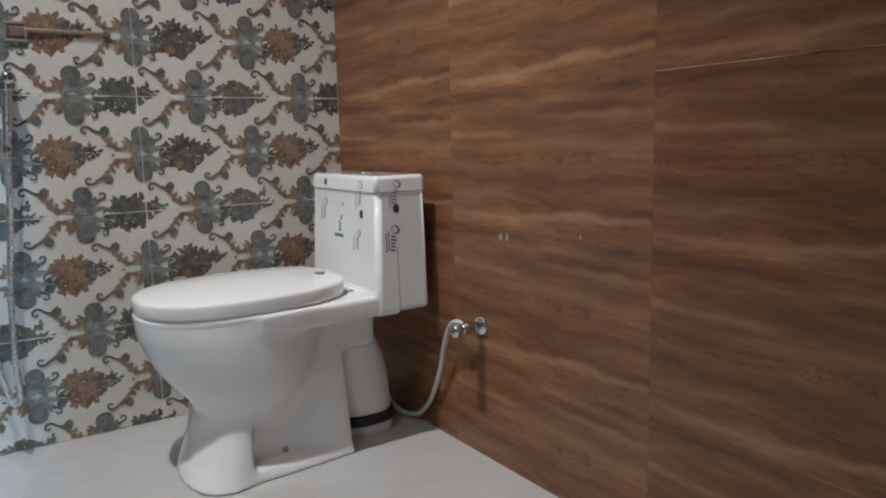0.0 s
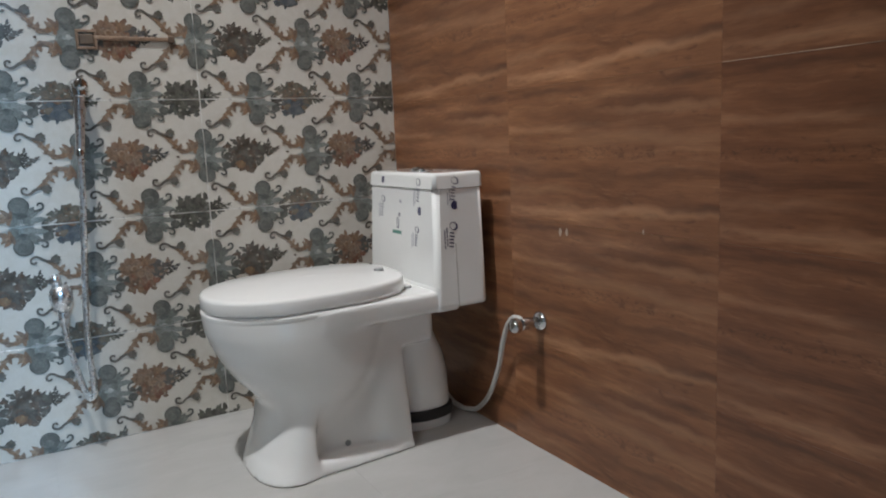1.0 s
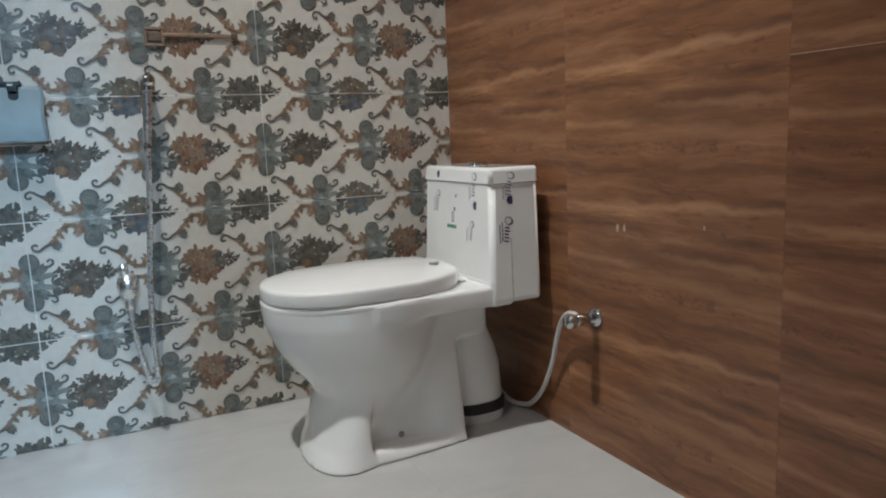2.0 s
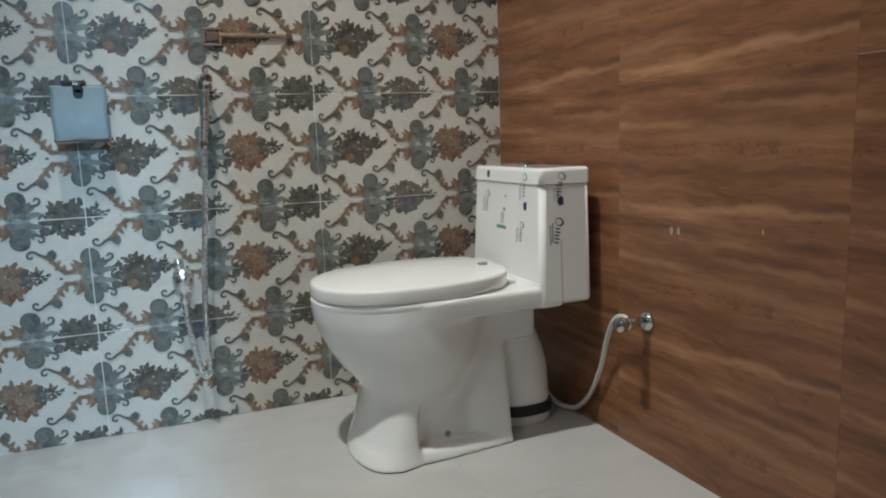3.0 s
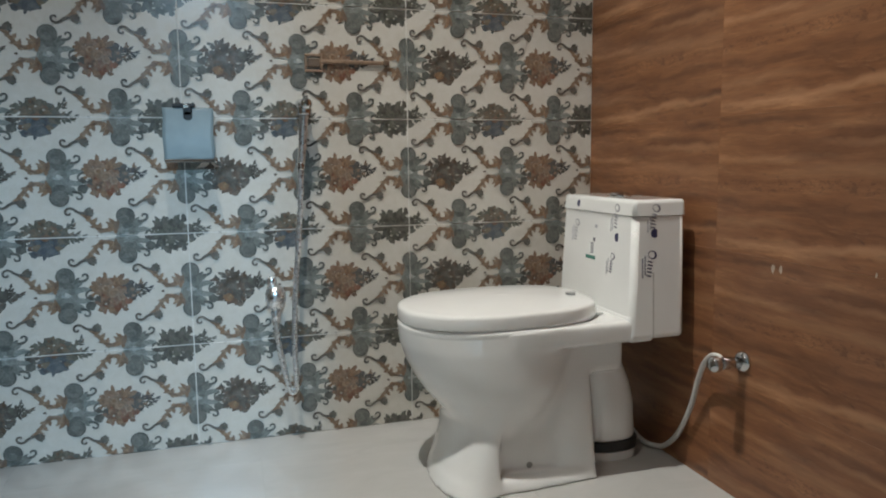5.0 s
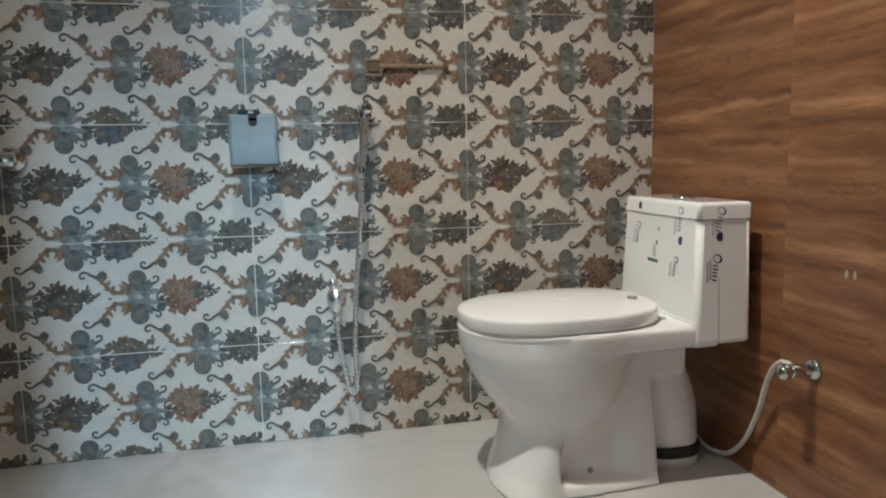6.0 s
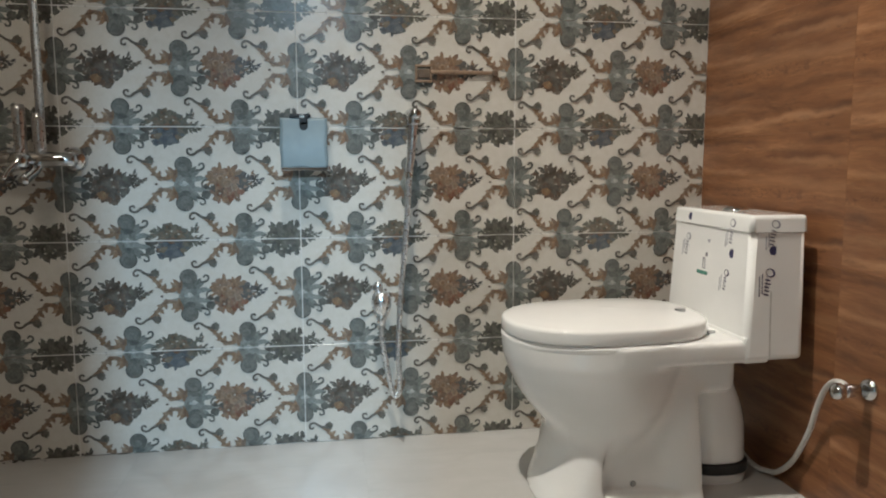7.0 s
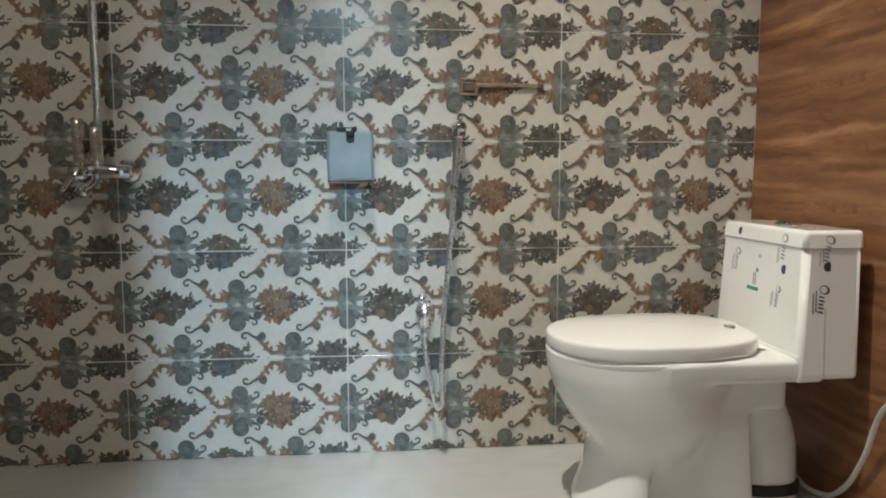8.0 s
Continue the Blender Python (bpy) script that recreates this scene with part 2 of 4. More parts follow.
def tube(points, radius, n=14, bm=None, ripple=0.0):
    bm = bm or bmesh.new()
    rings, up = [], Vector((0.3, 0.1, 0.95)).normalized()
    for i, q in enumerate(points):
        d = (points[min(i + 1, len(points) - 1)] - points[max(i - 1, 0)]).normalized()
        s = d.cross(up)
        s = s.normalized() if s.length > 1e-4 else Vector((1, 0, 0))
        u = s.cross(d)
        up = u
        r = radius(i / (len(points) - 1)) if callable(radius) else radius
        r *= 1 + ripple * (1 if i % 2 else -1)
        rings.append([bm.verts.new(q + r * (math.cos(a) * s + math.sin(a) * u)) for a in (2 * math.pi * k / n for k in range(n))])
    for a, b in zip(rings, rings[1:]):
        for i in range(n):
            bm.faces.new((a[i], a[(i + 1) % n], b[(i + 1) % n], b[i]))
    bm.faces.new(rings[0][::-1])
    bm.faces.new(rings[-1])
    return bm


def surface_nets(field, lo, h):
    """A mesh of the zero surface of a field sampled on a regular grid."""
    s = field < 0
    n = np.array(field.shape) - 1
    corner = [(i, j, k) for i in (0, 1) for j in (0, 1) for k in (0, 1)]

    def cut(a, c):
        return a[c[0]:c[0] + n[0], c[1]:c[1] + n[1], c[2]:c[2] + n[2]]
    total, count = np.zeros((*n, 3)), np.zeros(n)
    for a in corner:
        for ax in range(3):
            if a[ax]:
                continue
            b = tuple(a[q] + (q == ax) for q in range(3))
            fa, fb = cut(field, a), cut(field, b)
            hit = cut(s, a) != cut(s, b)
            t = np.where(hit, fa / np.where(hit, fa - fb, 1), 0)
            for q in range(3):
                total[..., q] += np.where(hit, a[q] + (t if q == ax else 0), 0)
            count += hit
    active = count > 0
    ids = -np.ones(n, int)
    ids[active] = np.arange(active.sum())
    cells = np.argwhere(active)
    verts = np.array(lo) + h * (cells + total[active] / count[active][:, None])
    faces = []
    for ax in range(3):
        u, v = [(1, 2), (2, 0), (0, 1)][ax]
        lowc = [slice(None)] * 3
        lowc[ax] = slice(0, -1)
        hic = [slice(None)] * 3
        hic[ax] = slice(1, None)
        cross = s[tuple(lowc)] != s[tuple(hic)]
        for e in np.argwhere(cross):
            if e[u] < 1 or e[v] < 1 or e[u] >= n[u] or e[v] >= n[v]:
                continue
            du, dv = np.eye(3, dtype=int)[u], np.eye(3, dtype=int)[v]
            q = [ids[tuple(e - du - dv)], ids[tuple(e - dv)], ids[tuple(e)], ids[tuple(e - du)]]
            faces.append(q if s[tuple(e)] else q[::-1])
    return verts, faces


# ---- the room ----
JX, JZ = -0.576, 0.283          # a vertical and the lowest full horizontal joint of the printed wall
WEST, SOUTH, TOP = -2.55, -2.9, 3.0


def solid(name, lo, hi, material, label, category, bm=None):
    return tagged(part(name, bm or box(lo, hi), material), label, category, kind="structure")


wall_north = solid("wall_north", (WEST, 0.0004, -0.1), (0.12, 0.15, TOP), GROUT_LIGHT, "wall clad in cream tiles printed with vases and flowers", "wall")
wall_east = solid("wall_east", (0.0015, SOUTH, -0.1), (0.15, 0.0, TOP), GROUT_BROWN, "wall clad in brown wood-look ceramic tiles", "wall")
wall_west = solid("wall_west", (WEST - 0.15, SOUTH, -0.1), (WEST, 0.15, TOP), BROWNWALL, "plain pale brown wall closing the bathroom", "wall")
DR, DL = -1.117, -1.877
bm = box((DR, SOUTH - 0.12, -0.1), (0.15, SOUTH, TOP))
box((WEST - 0.15, SOUTH - 0.12, -0.1), (DL, SOUTH, TOP), bm=bm)
box((DL, SOUTH - 0.12, 2.06), (DR, SOUTH, TOP), bm=bm)
wall_south = solid("wall_south", None, None, BROWNWALL, "plain pale brown wall with a doorway", "wall", bm)
ceiling = solid("ceiling", (WEST - 0.15, SOUTH - 0.12, TOP), (0.15, 0.15, TOP + 0.1), PLASTER, "plain white plaster ceiling", "ceiling")
floor = solid("floor", (WEST, SOUTH - 0.12, -0.1), (0.0015, 0.0015, -0.0015), GROUT_GREY, "pale grey matt ceramic tile floor", "floor")
bm = box((-3.2, -5.2, -0.1), (0.4, SOUTH - 0.12, 0.0))
box((-3.2, -5.3, 0.0), (0.4, -5.2, TOP), bm=bm)
box((-3.3, -5.2, 0.0), (-3.2, SOUTH - 0.12, TOP), bm=bm)
box((0.4, -5.2, 0.0), (0.5, SOUTH - 0.12, TOP), bm=bm)
box((-3.2, -5.2, TOP), (0.4, SOUTH - 0.12, TOP + 0.1), bm=bm)
solid("corridor_wall", None, None, PLASTER, "plain pale corridor walls beyond the doorway", "wall", bm)

door = tagged(thing("door_1", "brown laminate door standing ajar", "door", pose(DL, SOUTH, 0, 0, 0, 60)), kind="structure")
part("door_leaf", box((0.0, -0.035, 0.008), (0.74, 0.0, 2.04), 0.003), DOORWOOD, door)
hb = lathe([(0.012, 0), (0.012, 0.045), (0.009, 0.05)], "Y", 16, (0.69, 0.05, 1.0))
box((0.58, 0.04, 0.992), (0.70, 0.052, 1.008), 0.004, bm=hb)
part("door_handle", hb, CHROME, door, "chrome lever handle")

ceiling_light = thing("ceiling_light", "small round recessed ceiling downlight", "light", pose(LAMP[0], LAMP[1], TOP))
part("trim_ring", lathe([(0.035, -0.004), (0.055, -0.006), (0.06, 0.0), (0.035, 0.0)]), CHROME, ceiling_light, smooth=True)
part("diffuser", lathe([(0.033, -0.003), (0.033, 0.0)]), GLOW, ceiling_light)
# unlit frame, out of view, added where the fill lamp hangs
fill_panel = thing("fill_panel", "unseen square white panel added as a body for the fill lamp", "light", pose(-2.0, -1.7, TOP))
part("frame", box((-0.28, -0.28, -0.02), (0.28, 0.28, 0.0), 0.004), PLASTER, fill_panel)


# ---- the toilet ----
YC = -0.357


def smin(a, b, k):
    h = np.clip(0.5 + 0.5 * (b - a) / k, 0, 1)
    return b + (a - b) * h - k * h * (1 - h)


def smax(a, b, k):
    return -smin(-a, -b, k)


def rbox(p, c, s, r):
    q = [np.abs(p[i] - c[i]) - (s[i] - r) for i in range(3)]
    out = np.sqrt(sum(np.maximum(v, 0) ** 2 for v in q))
    return out + np.minimum(np.maximum(np.maximum(q[0], q[1]), q[2]), 0) - r


def egg(p, rows, e=2.0, widest=0.45):
    """Horizontal egg sections by height: rows of (z, front x, back x, half width)."""
    x, w, z = p
    rows = sorted(rows)
    zs = [r[0] for r in rows]
    f, b, hw = (np.interp(z, zs, [r[i] for r in rows]) for i in (1, 2, 3))
    c = f + (b - f) * widest
    a = np.where(x < c, c - f, b - c)
    rr = (np.abs((x - c) / a) ** e + np.abs(w / hw) ** e) ** (1 / e)
    return true_distance(rr - 1)


GRID = 0.0055


def true_distance(f):
    """A level field turned into distances near its zero surface."""
    g = np.sqrt(sum(q * q for q in np.gradient(f, GRID)))
    return np.clip(f / np.maximum(g, 0.8), -0.2, 0.2)


def toilet_body():
    h = GRID
    lo = (-0.73, -0.215, -0.012)
    n = (123, 79, 76)
    ax = [lo[i] + h * np.arange(n[i]) for i in range(3)]
    x, w, z = np.meshgrid(*ax, indexing="ij")
    p = (x, w, z)
    bowl = egg(p, [(0.08, -0.560, -0.44, 0.105), (0.11, -0.561, -0.41, 0.128), (0.13, -0.565, -0.385, 0.141), (0.15, -0.575, -0.362, 0.153), (0.165, -0.588, -0.345, 0.162), (0.18, -0.602, -0.330, 0.169), (0.213, -0.631, -0.305, 0.180), (0.25, -0.655, -0.285, 0.187),
                   (0.29, -0.674, -0.270, 0.189), (0.33, -0.688, -0.250, 0.190), (0.36, -0.692, -0.215, 0.190), (0.395, -0.693, -0.185, 0.190)], 2.15, 0.52)
    bowl = smax(bowl, 0.105 - z, 0.03)
    ws = w + 0.055 * np.clip((-0.5 - x) / 0.13, 0, 1.2) * np.clip(1 - z / 0.26, 0, 1)
    foot = egg((x, ws, z), [(0.0, -0.630, -0.34, 0.180), (0.012, -0.625, -0.345, 0.177), (0.04, -0.613, -0.35, 0.174), (0.07, -0.600, -0.36, 0.169), (0.11, -0.584, -0.37, 0.162), (0.15, -0.570, -0.38, 0.155), (0.22, -0.565, -0.40, 0.145)], 2.3, 0.48)
    foot = smax(smax(foot, x + 0.497, 0.010), z - 0.2, 0.02)
    ph = np.interp(x, [-0.64, -0.5, -0.38, -0.24], [0.184, 0.184, 0.178, 0.163])
    u = np.maximum(-0.5 - x, 0) / np.maximum(0.134 - 0.5 * z, 0.06)
    plinth = true_distance((u ** 2.3 + np.abs(ws / np.maximum(ph - 0.5 * z, 0.08)) ** 2.3) ** (1 / 2.3) - 1)
    plinth = smax(smax(plinth, z - 0.032 + 0.05 * (x + 0.5), 0.012), x + 0.246, 0.006)
    ww = np.interp(z, [0, 0.06, 0.2, 0.28], [0.128, 0.124, 0.108, 0.100])
    web = smax(smax(np.abs(w) - ww, np.abs(x + 0.40) - 0.146, 0.03), z - 0.33, 0.03)
    hw = np.interp(z, [0, 0.1, 0.2, 0.29], [0.161, 0.142, 0.120, 0.102])
    front = np.interp(z, [0, 0.06, 0.15, 0.25, 0.3], [-0.335, -0.325, -0.33, -0.31, -0.28])
    column = smax(smax(np.abs(w) - hw, front - x, 0.07), smax(x + 0.247 - 0.10 * np.maximum(z - 0.20, 0), z - 0.250, 0.05), 0.012)
    deck = rbox(p, (-0.30, 0, 0.361), (0.18, 0.1888, 0.027), 0.014)
    neck = rbox(p, (-0.285, 0, 0.302), (0.134, 0.114, 0.058), 0.016)
    tf = np.interp(z, [0.04, 0.15, 0.25, 0.31], [-0.235, -0.24, -0.25, -0.25])
    tb = np.interp(z, [0.04, 0.06, 0.15, 0.20, 0.25, 0.28, 0.31], [-0.074, -0.072, -0.078, -0.091, -0.114, -0.128, -0.134])
    tc, ta = (tf + tb) / 2, (tb - tf) / 2
    trap = true_distance((np.abs((x - tc) / ta) ** 2.6 + np.abs(w / 0.087) ** 2.6) ** (1 / 2.6) - 1)
    trap = smax(trap, np.abs(z - 0.18) - 0.131, 0.008)
    d = smin(bowl, web, 0.05)
    d = smin(d, foot, 0.03)
    d = smin(d, column, 0.04)
    d = smin(d, plinth, 0.008)
    d = smin(d, smin(smin(neck, trap, 0.012), deck, 0.010), 0.016)
    d = smax(d, z - 0.3875 - 0.014 * (x + 0.2), 0.003)
    d = np.maximum(d, -z)
    d[0], d[-1], d[:, 0], d[:, -1], d[..., 0], d[..., -1] = 1, 1, 1, 1, 1, 1
    verts, faces = surface_nets(d, lo, h)
    me = bpy.data.meshes.new("bowl")
    me.from_pydata([tuple(v) for v in verts], [], [tuple(int(i) for i in f) for f in faces])
    bm = bmesh.new()
    bm.from_mesh(me)
    keep = [v for v in bm.verts if 0.004 < v.co.z < 0.374]
    for _ in range(3):
        bmesh.ops.smooth_vert(bm, verts=keep, factor=0.5, use_axis_x=True, use_axis_y=True, use_axis_z=True)
    return bm


def egg_plate(rows, e=2.25, widest=0.47, n=96, back=2.9):
    """Stacked egg outlines closed to a plate: rows of (z, front, back, half width)."""
    bm = bmesh.new()
    rings = []
    for z, f, b, hw in rows:
        c = f + (b - f) * widest
        ring = []
        for i in range(n):
            a = 2 * math.pi * i / n
            ca, sa = math.cos(a), math.sin(a)
            ex = 2 / (e if ca < 0 else back)
            px = c + (c - f if ca < 0 else b - c) * math.copysign(abs(ca) ** ex, ca)
            py = hw * math.copysign(abs(sa) ** ex, sa)
            ring.append(bm.verts.new((px, py, z)))
        rings.append(ring)
    for a, b in zip(rings, rings[1:]):
        for i in range(n):
            bm.faces.new((a[i], a[(i + 1) % n], b[(i + 1) % n], b[i]))
    bm.faces.new(rings[0][::-1])
    top = bm.verts.new((sum(v.co.x for v in rings[-1]) / n, 0, rings[-1][0].co.z + 0.0005))
    for i in range(n):
        bm.faces.new((rings[-1][i], rings[-1][(i + 1) % n], top))
    return bm


def tapered(lo, hi, top_in, bevel, seg=4, keep=""):
    """A box whose top is drawn in by (front, sides); keep 'low' or 'top' leaves that rim sharp."""
    bm = box(lo, hi)
    mid = (lo[2] + hi[2]) / 2
    for v in bm.verts:
        if v.co.z > mid:
            if v.co.x < (lo[0] + hi[0]) / 2:
                v.co.x += top_in[0]
            v.co.y -= math.copysign(top_in[1], v.co.y)
    edges = [e for e in bm.edges if not (keep == "low" and all(v.co.z < mid for v in e.verts)) and not (keep == "top" and all(v.co.z > mid for v in e.verts))]
    bmesh.ops.bevel(bm, geom=edges, offset=bevel, segments=seg, affect="EDGES", profile=0.5)
    return bm


toilet = thing("toilet", "white glazed one-piece toilet, lid closed, tape on its tank", "toilet", pose(0, YC, 0))
part("bowl", toilet_body(), CERAMIC, toilet, "white glazed ceramic bowl and foot", smooth=True)
tilt = pose(-0.2, 0, 0.387, 0, -0.8, 0) @ pose(0.2, 0, -0.387)
part("seat", egg_plate([(0.3865, -0.684, -0.222, 0.177), (0.388, -0.688, -0.215, 0.182), (0.3905, -0.689, -0.213, 0.183), (0.392, -0.686, -0.216, 0.180)]), PLASTIC, toilet, smooth=True, at=tilt)
part("rim", egg_plate([(0.345, -0.6780, -0.2300, 0.1760), (0.360, -0.6870, -0.2200, 0.1848), (0.372, -0.6918, -0.2140, 0.1890), (0.3835, -0.6932, -0.2250, 0.1900), (0.3870, -0.6922, -0.2260, 0.1891), (0.3890, -0.6890, -0.2290, 0.1862), (0.3894, -0.66, -0.24, 0.16)], 2.15, 0.52, 120, 2.15), CERAMIC, toilet, smooth=True, at=tilt)
lid = part("lid", egg_plate([(0.3925, -0.687, -0.213, 0.183), (0.3935, -0.6898, -0.2098, 0.1856), (0.398, -0.6906, -0.209, 0.1862), (0.4185, -0.6904, -0.2092, 0.1860), (0.4225, -0.6892, -0.2103, 0.1849), (0.4252, -0.6865, -0.2130, 0.1822),
                       *((0.4268 + 0.0125 * (1 - (1 - f) ** 2), -0.6825 + 0.2525 * f, -0.2172 - 0.2128 * f, 0.1782 * (1 - f)) for f in (0.0, 0.04, 0.09, 0.16, 0.26, 0.38, 0.52, 0.68, 0.84, 0.95))]), PLASTIC, toilet, "white plastic lid, closed", smooth=True, at=tilt)
part("lid_cap", lathe([(0.0125, 0.424), (0.0125, 0.4375), (0.010, 0.4385)], at=(-0.262, -0.040, 0)), GREYPLAST, lid, "small grey cap on the lid", smooth=False)
for s in (-1, 1):
    part("hinge", box((-0.222, s * 0.085 - 0.014, 0.384), (-0.201, s * 0.085 + 0.014, 0.395), 0.003), PLASTIC, toilet, smooth=False)
    # thin grey plate stands in for the dark of the gap under the hinge
    part("hinge_gap", box((-0.222, s * 0.085 - 0.020, 0.3850), (-0.197, s * 0.085 + 0.016, 0.3872), 0.001), GREYPLAST, toilet)
tank = flat_sides(part("tank", tapered((-0.184, -0.193, 0.340), (-0.037, 0.193, 0.6315), (0.012, 0.012), 0.014, 5, "top"), CERAMIC, toilet, "white glazed ceramic tank", smooth=True))
flat_sides(part("tank_skirt", tapered((-0.1835, -0.190, 0.334), (-0.118, 0.190, 0.40), (0.0, 0.0), 0.01), CERAMIC, toilet, smooth=True), 0.001)
tank_lid = flat_sides(part("tank_lid", tapered((-0.175, -0.183, 0.6328), (-0.034, 0.183, 0.671), (0.004, 0.004), 0.010, 5, "low"), CERAMIC, toilet, "white ceramic tank lid", smooth=True))
part("flush_button", lathe([(0.030, 0.668), (0.030, 0.674), (0.026, 0.677), (0.024, 0.677), (0.022, 0.680), (0.0, 0.681)], at=(-0.105, 0.0, 0)), CHROME, tank_lid, "round chrome flush button", smooth=True)
trap_ring = egg_plate([(0.024, -0.232, -0.068, 0.086), (0.026, -0.234, -0.066, 0.088), (0.049, -0.234, -0.066, 0.088), (0.051, -0.232, -0.068, 0.086)], 2.6)
part("outlet_seal", trap_ring, BLACK, toilet, "black rubber outlet seal", smooth=False)
part("outlet_flange", egg_plate([(0.0, -0.232, -0.072, 0.084), (0.010, -0.233, -0.070, 0.085), (0.024, -0.232, -0.071, 0.084)], 2.6), CERAMIC, toilet)
for s in (-1, 1):
    part("bolt_cap", lathe([(0.0075, -0.004), (0.0075, 0.004), (0.005, 0.006)], "Y", 14, (-0.409, s * 0.123, 0.041)), GREYPLAST, toilet)


def skin(face, u, z, out):
    """A point of the tank's side ('S') or front ('F'), raised by out."""
    if z > 0.6322:
        k = (z - 0.6328) / 0.0382
        off = 0.183 - 0.004 * k if face == "S" else 0.175 - 0.004 * k
    else:
        k = (z - 0.340) / 0.2915
        off = 0.193 - 0.012 * k if face == "S" else 0.184 - 0.012 * k
    return (u, -off - out, z) if face == "S" else (-off - out, u, z)


def ink(name, polys, material, face, label):
    """Thin raised plates of printing on the tape, from outlines of (across, z)."""
    bm = bmesh.new()
    for poly in polys:
        top = [bm.verts.new(skin(face, u, z, 0.0006)) for u, z in poly]
        low = [bm.verts.new(skin(face, u, z, -0.0012)) for u, z in poly]
        bm.faces.new(top)
        bm.faces.new(low[::-1])
        for q in range(len(poly)):
            bm.faces.new((top[q], low[q], low[(q + 1) % len(poly)], top[(q + 1) % len(poly)]))
    return part(name, bm, material, tank, label)


def mark(u, z, size, right):
    """The maker's mark as plain strokes that run down the tape: a tall loop and slanted bars."""
    def at(a, b):
        return (u + right * (b - 0.10 * a) * size, z - (a + 0.22 * b) * size)

    def bar(a0, b0, a1, b1, w):
        return [at(a0 - w / 2, b0), at(a0 + w / 2, b0), at(a1 + w / 2, b1), at(a1 - w / 2, b1)]
    out = []
    n = 18
    for q in range(n):
        a, b = (2 * math.pi * v / n for v in (q, q + 1))
        w0, w1 = (0.0024 + 0.0016 * math.sin(v) for v in (a, b))
        out.append([at(0.010 + r * math.cos(v), 0.0105 + 1.15 * r * math.sin(v)) for v, r in ((a, 0.0100), (b, 0.0100), (b, 0.0100 - w1), (a, 0.0100 - w0))])
    for a, b in ((0.027, 0.012), (0.035, 0.014), (0.043, 0.011), (0.051, 0.013), (0.060, 0.012)):
        out.append(bar(a, 0.0, a, b, 0.0034))
    return out


def lines(u, z, length, right, rows=2):
    """Rows of print too small to read."""
    out = []
    for r in range(rows):
        a = u - right * 0.0068 * r
        z0 = z - 0.006 * r
        step = 0.0
        for k in (0.30, 0.22, 0.16, 0.22):
            out.append([(a, z0 - step), (a + 0.0030, z0 - step), (a + 0.0030, z0 - step - length * k), (a, z0 - step - length * k)])
            step += length * (k + 0.03)
    return out


def blot(u, z, r, right):
    """A half-round blot, flat towards the tops of the strokes."""
    return [[(u + right * r * max(-1.0, min(0.65, math.cos(a))) * 0.95, z + r * math.sin(a)) for a in (2 * math.pi * q / 22 for q in range(22))]]


def patch(u0, z0, u1, z1):
    return [[(u0, z0), (u1, z0), (u1, z1), (u0, z1)]]


ink("tape_print", mark(-0.1345, 0.554, 1.0, 1), INK, "S", "navy maker's mark printed on the tape")
ink("tape_print", lines(-0.146, 0.540, 0.046, 1), INKGREY, "S", "faded small print on the tape")
ink("tape_print", mark(-0.1235, 0.662, 0.92, 1), INKGREY, "S", "faded maker's mark printed on the tape")
ink("tape_print", lines(-0.132, 0.630, 0.030, 1), INKFAINT, "S", "faded small print on the tape")
ink("tape_blot", blot(-0.119, 0.592, 0.0105, 1), INK, "S", "navy blot printed on the tape")
ink("tape_print", mark(-0.085, 0.539, 0.80, -1), INK, "F", "navy maker's mark printed on the tape")
ink("tape_print", lines(-0.073, 0.522, 0.034, -1), INKFAINT, "F", "faded small print on the tape")
ink("tape_print", mark(-0.097, 0.660, 0.95, -1), INKGREY, "F", "faded maker's mark printed on the tape")
ink("tape_print", lines(-0.085, 0.628, 0.034, -1), INKFAINT, "F", "faded small print on the tape")
ink("tape_blot", blot(-0.107, 0.577, 0.0105, -1), INK, "F", "navy blot printed on the tape")
ink("tape_print", mark(0.107, 0.609, 0.92, -1), INKGREY, "F", "faded maker's mark printed on the tape")
ink("tape_print", lines(0.117, 0.590, 0.038, -1), INKFAINT, "F", "faded small print on the tape")
ink("tape_blot", blot(0.093, 0.650, 0.0095, -1), INK, "F", "navy blot printed on the tape")
ink("sticker", patch(-0.001, 0.566, 0.008, 0.556) + patch(0.007, 0.550, 0.010, 0.528) + patch(0.016, 0.552, 0.019, 0.527) + patch(0.007, 0.5275, 0.019, 0.525) + patch(0.009, 0.553, 0.019, 0.5505), INKGREY, "F", "small faded grey sticker print")
ink("sticker", patch(-0.009, 0.600, 0.002, 0.592), INKFAINT, "F", "small faded grey smudge")
ink("sticker_band", patch(-0.006, 0.519, 0.044, 0.510), INKGREEN, "F", "green band of the sticker")
ink("tape_strip", patch(-0.1240, 0.345, -0.1205, 0.500), TAPE, "S", "creased edge of clear tape")


# ---- fittings on the wood wall ----
inlet_valve = thing("angle_valve", "chrome angle valve feeding the toilet", "valve", pose(0, -0.713, 0.320))
part("flange", lathe([(0.024, 0.0), (0.024, 0.004), (0.018, 0.011), (0.012, 0.013)][::-1], "X", 28), CHROME, inlet_valve, smooth=True)
for o in inlet_valve.children:
    o.matrix_basis = Matrix.Rotation(math.pi, 4, "Z")
vb = lathe([(0.0115, -0.060), (0.0140, -0.056), (0.0140, -0.034), (0.0120, -0.030), (0.0120, -0.006)], "X", 24)
lathe([(0.0095, 0.0), (0.0095, 0.006), (0.0075, 0.009)], "Z", 18, (-0.045, 0.004, 0.0), bm=vb)
part("valve_body", vb, CHROME, inlet_valve, smooth=True)
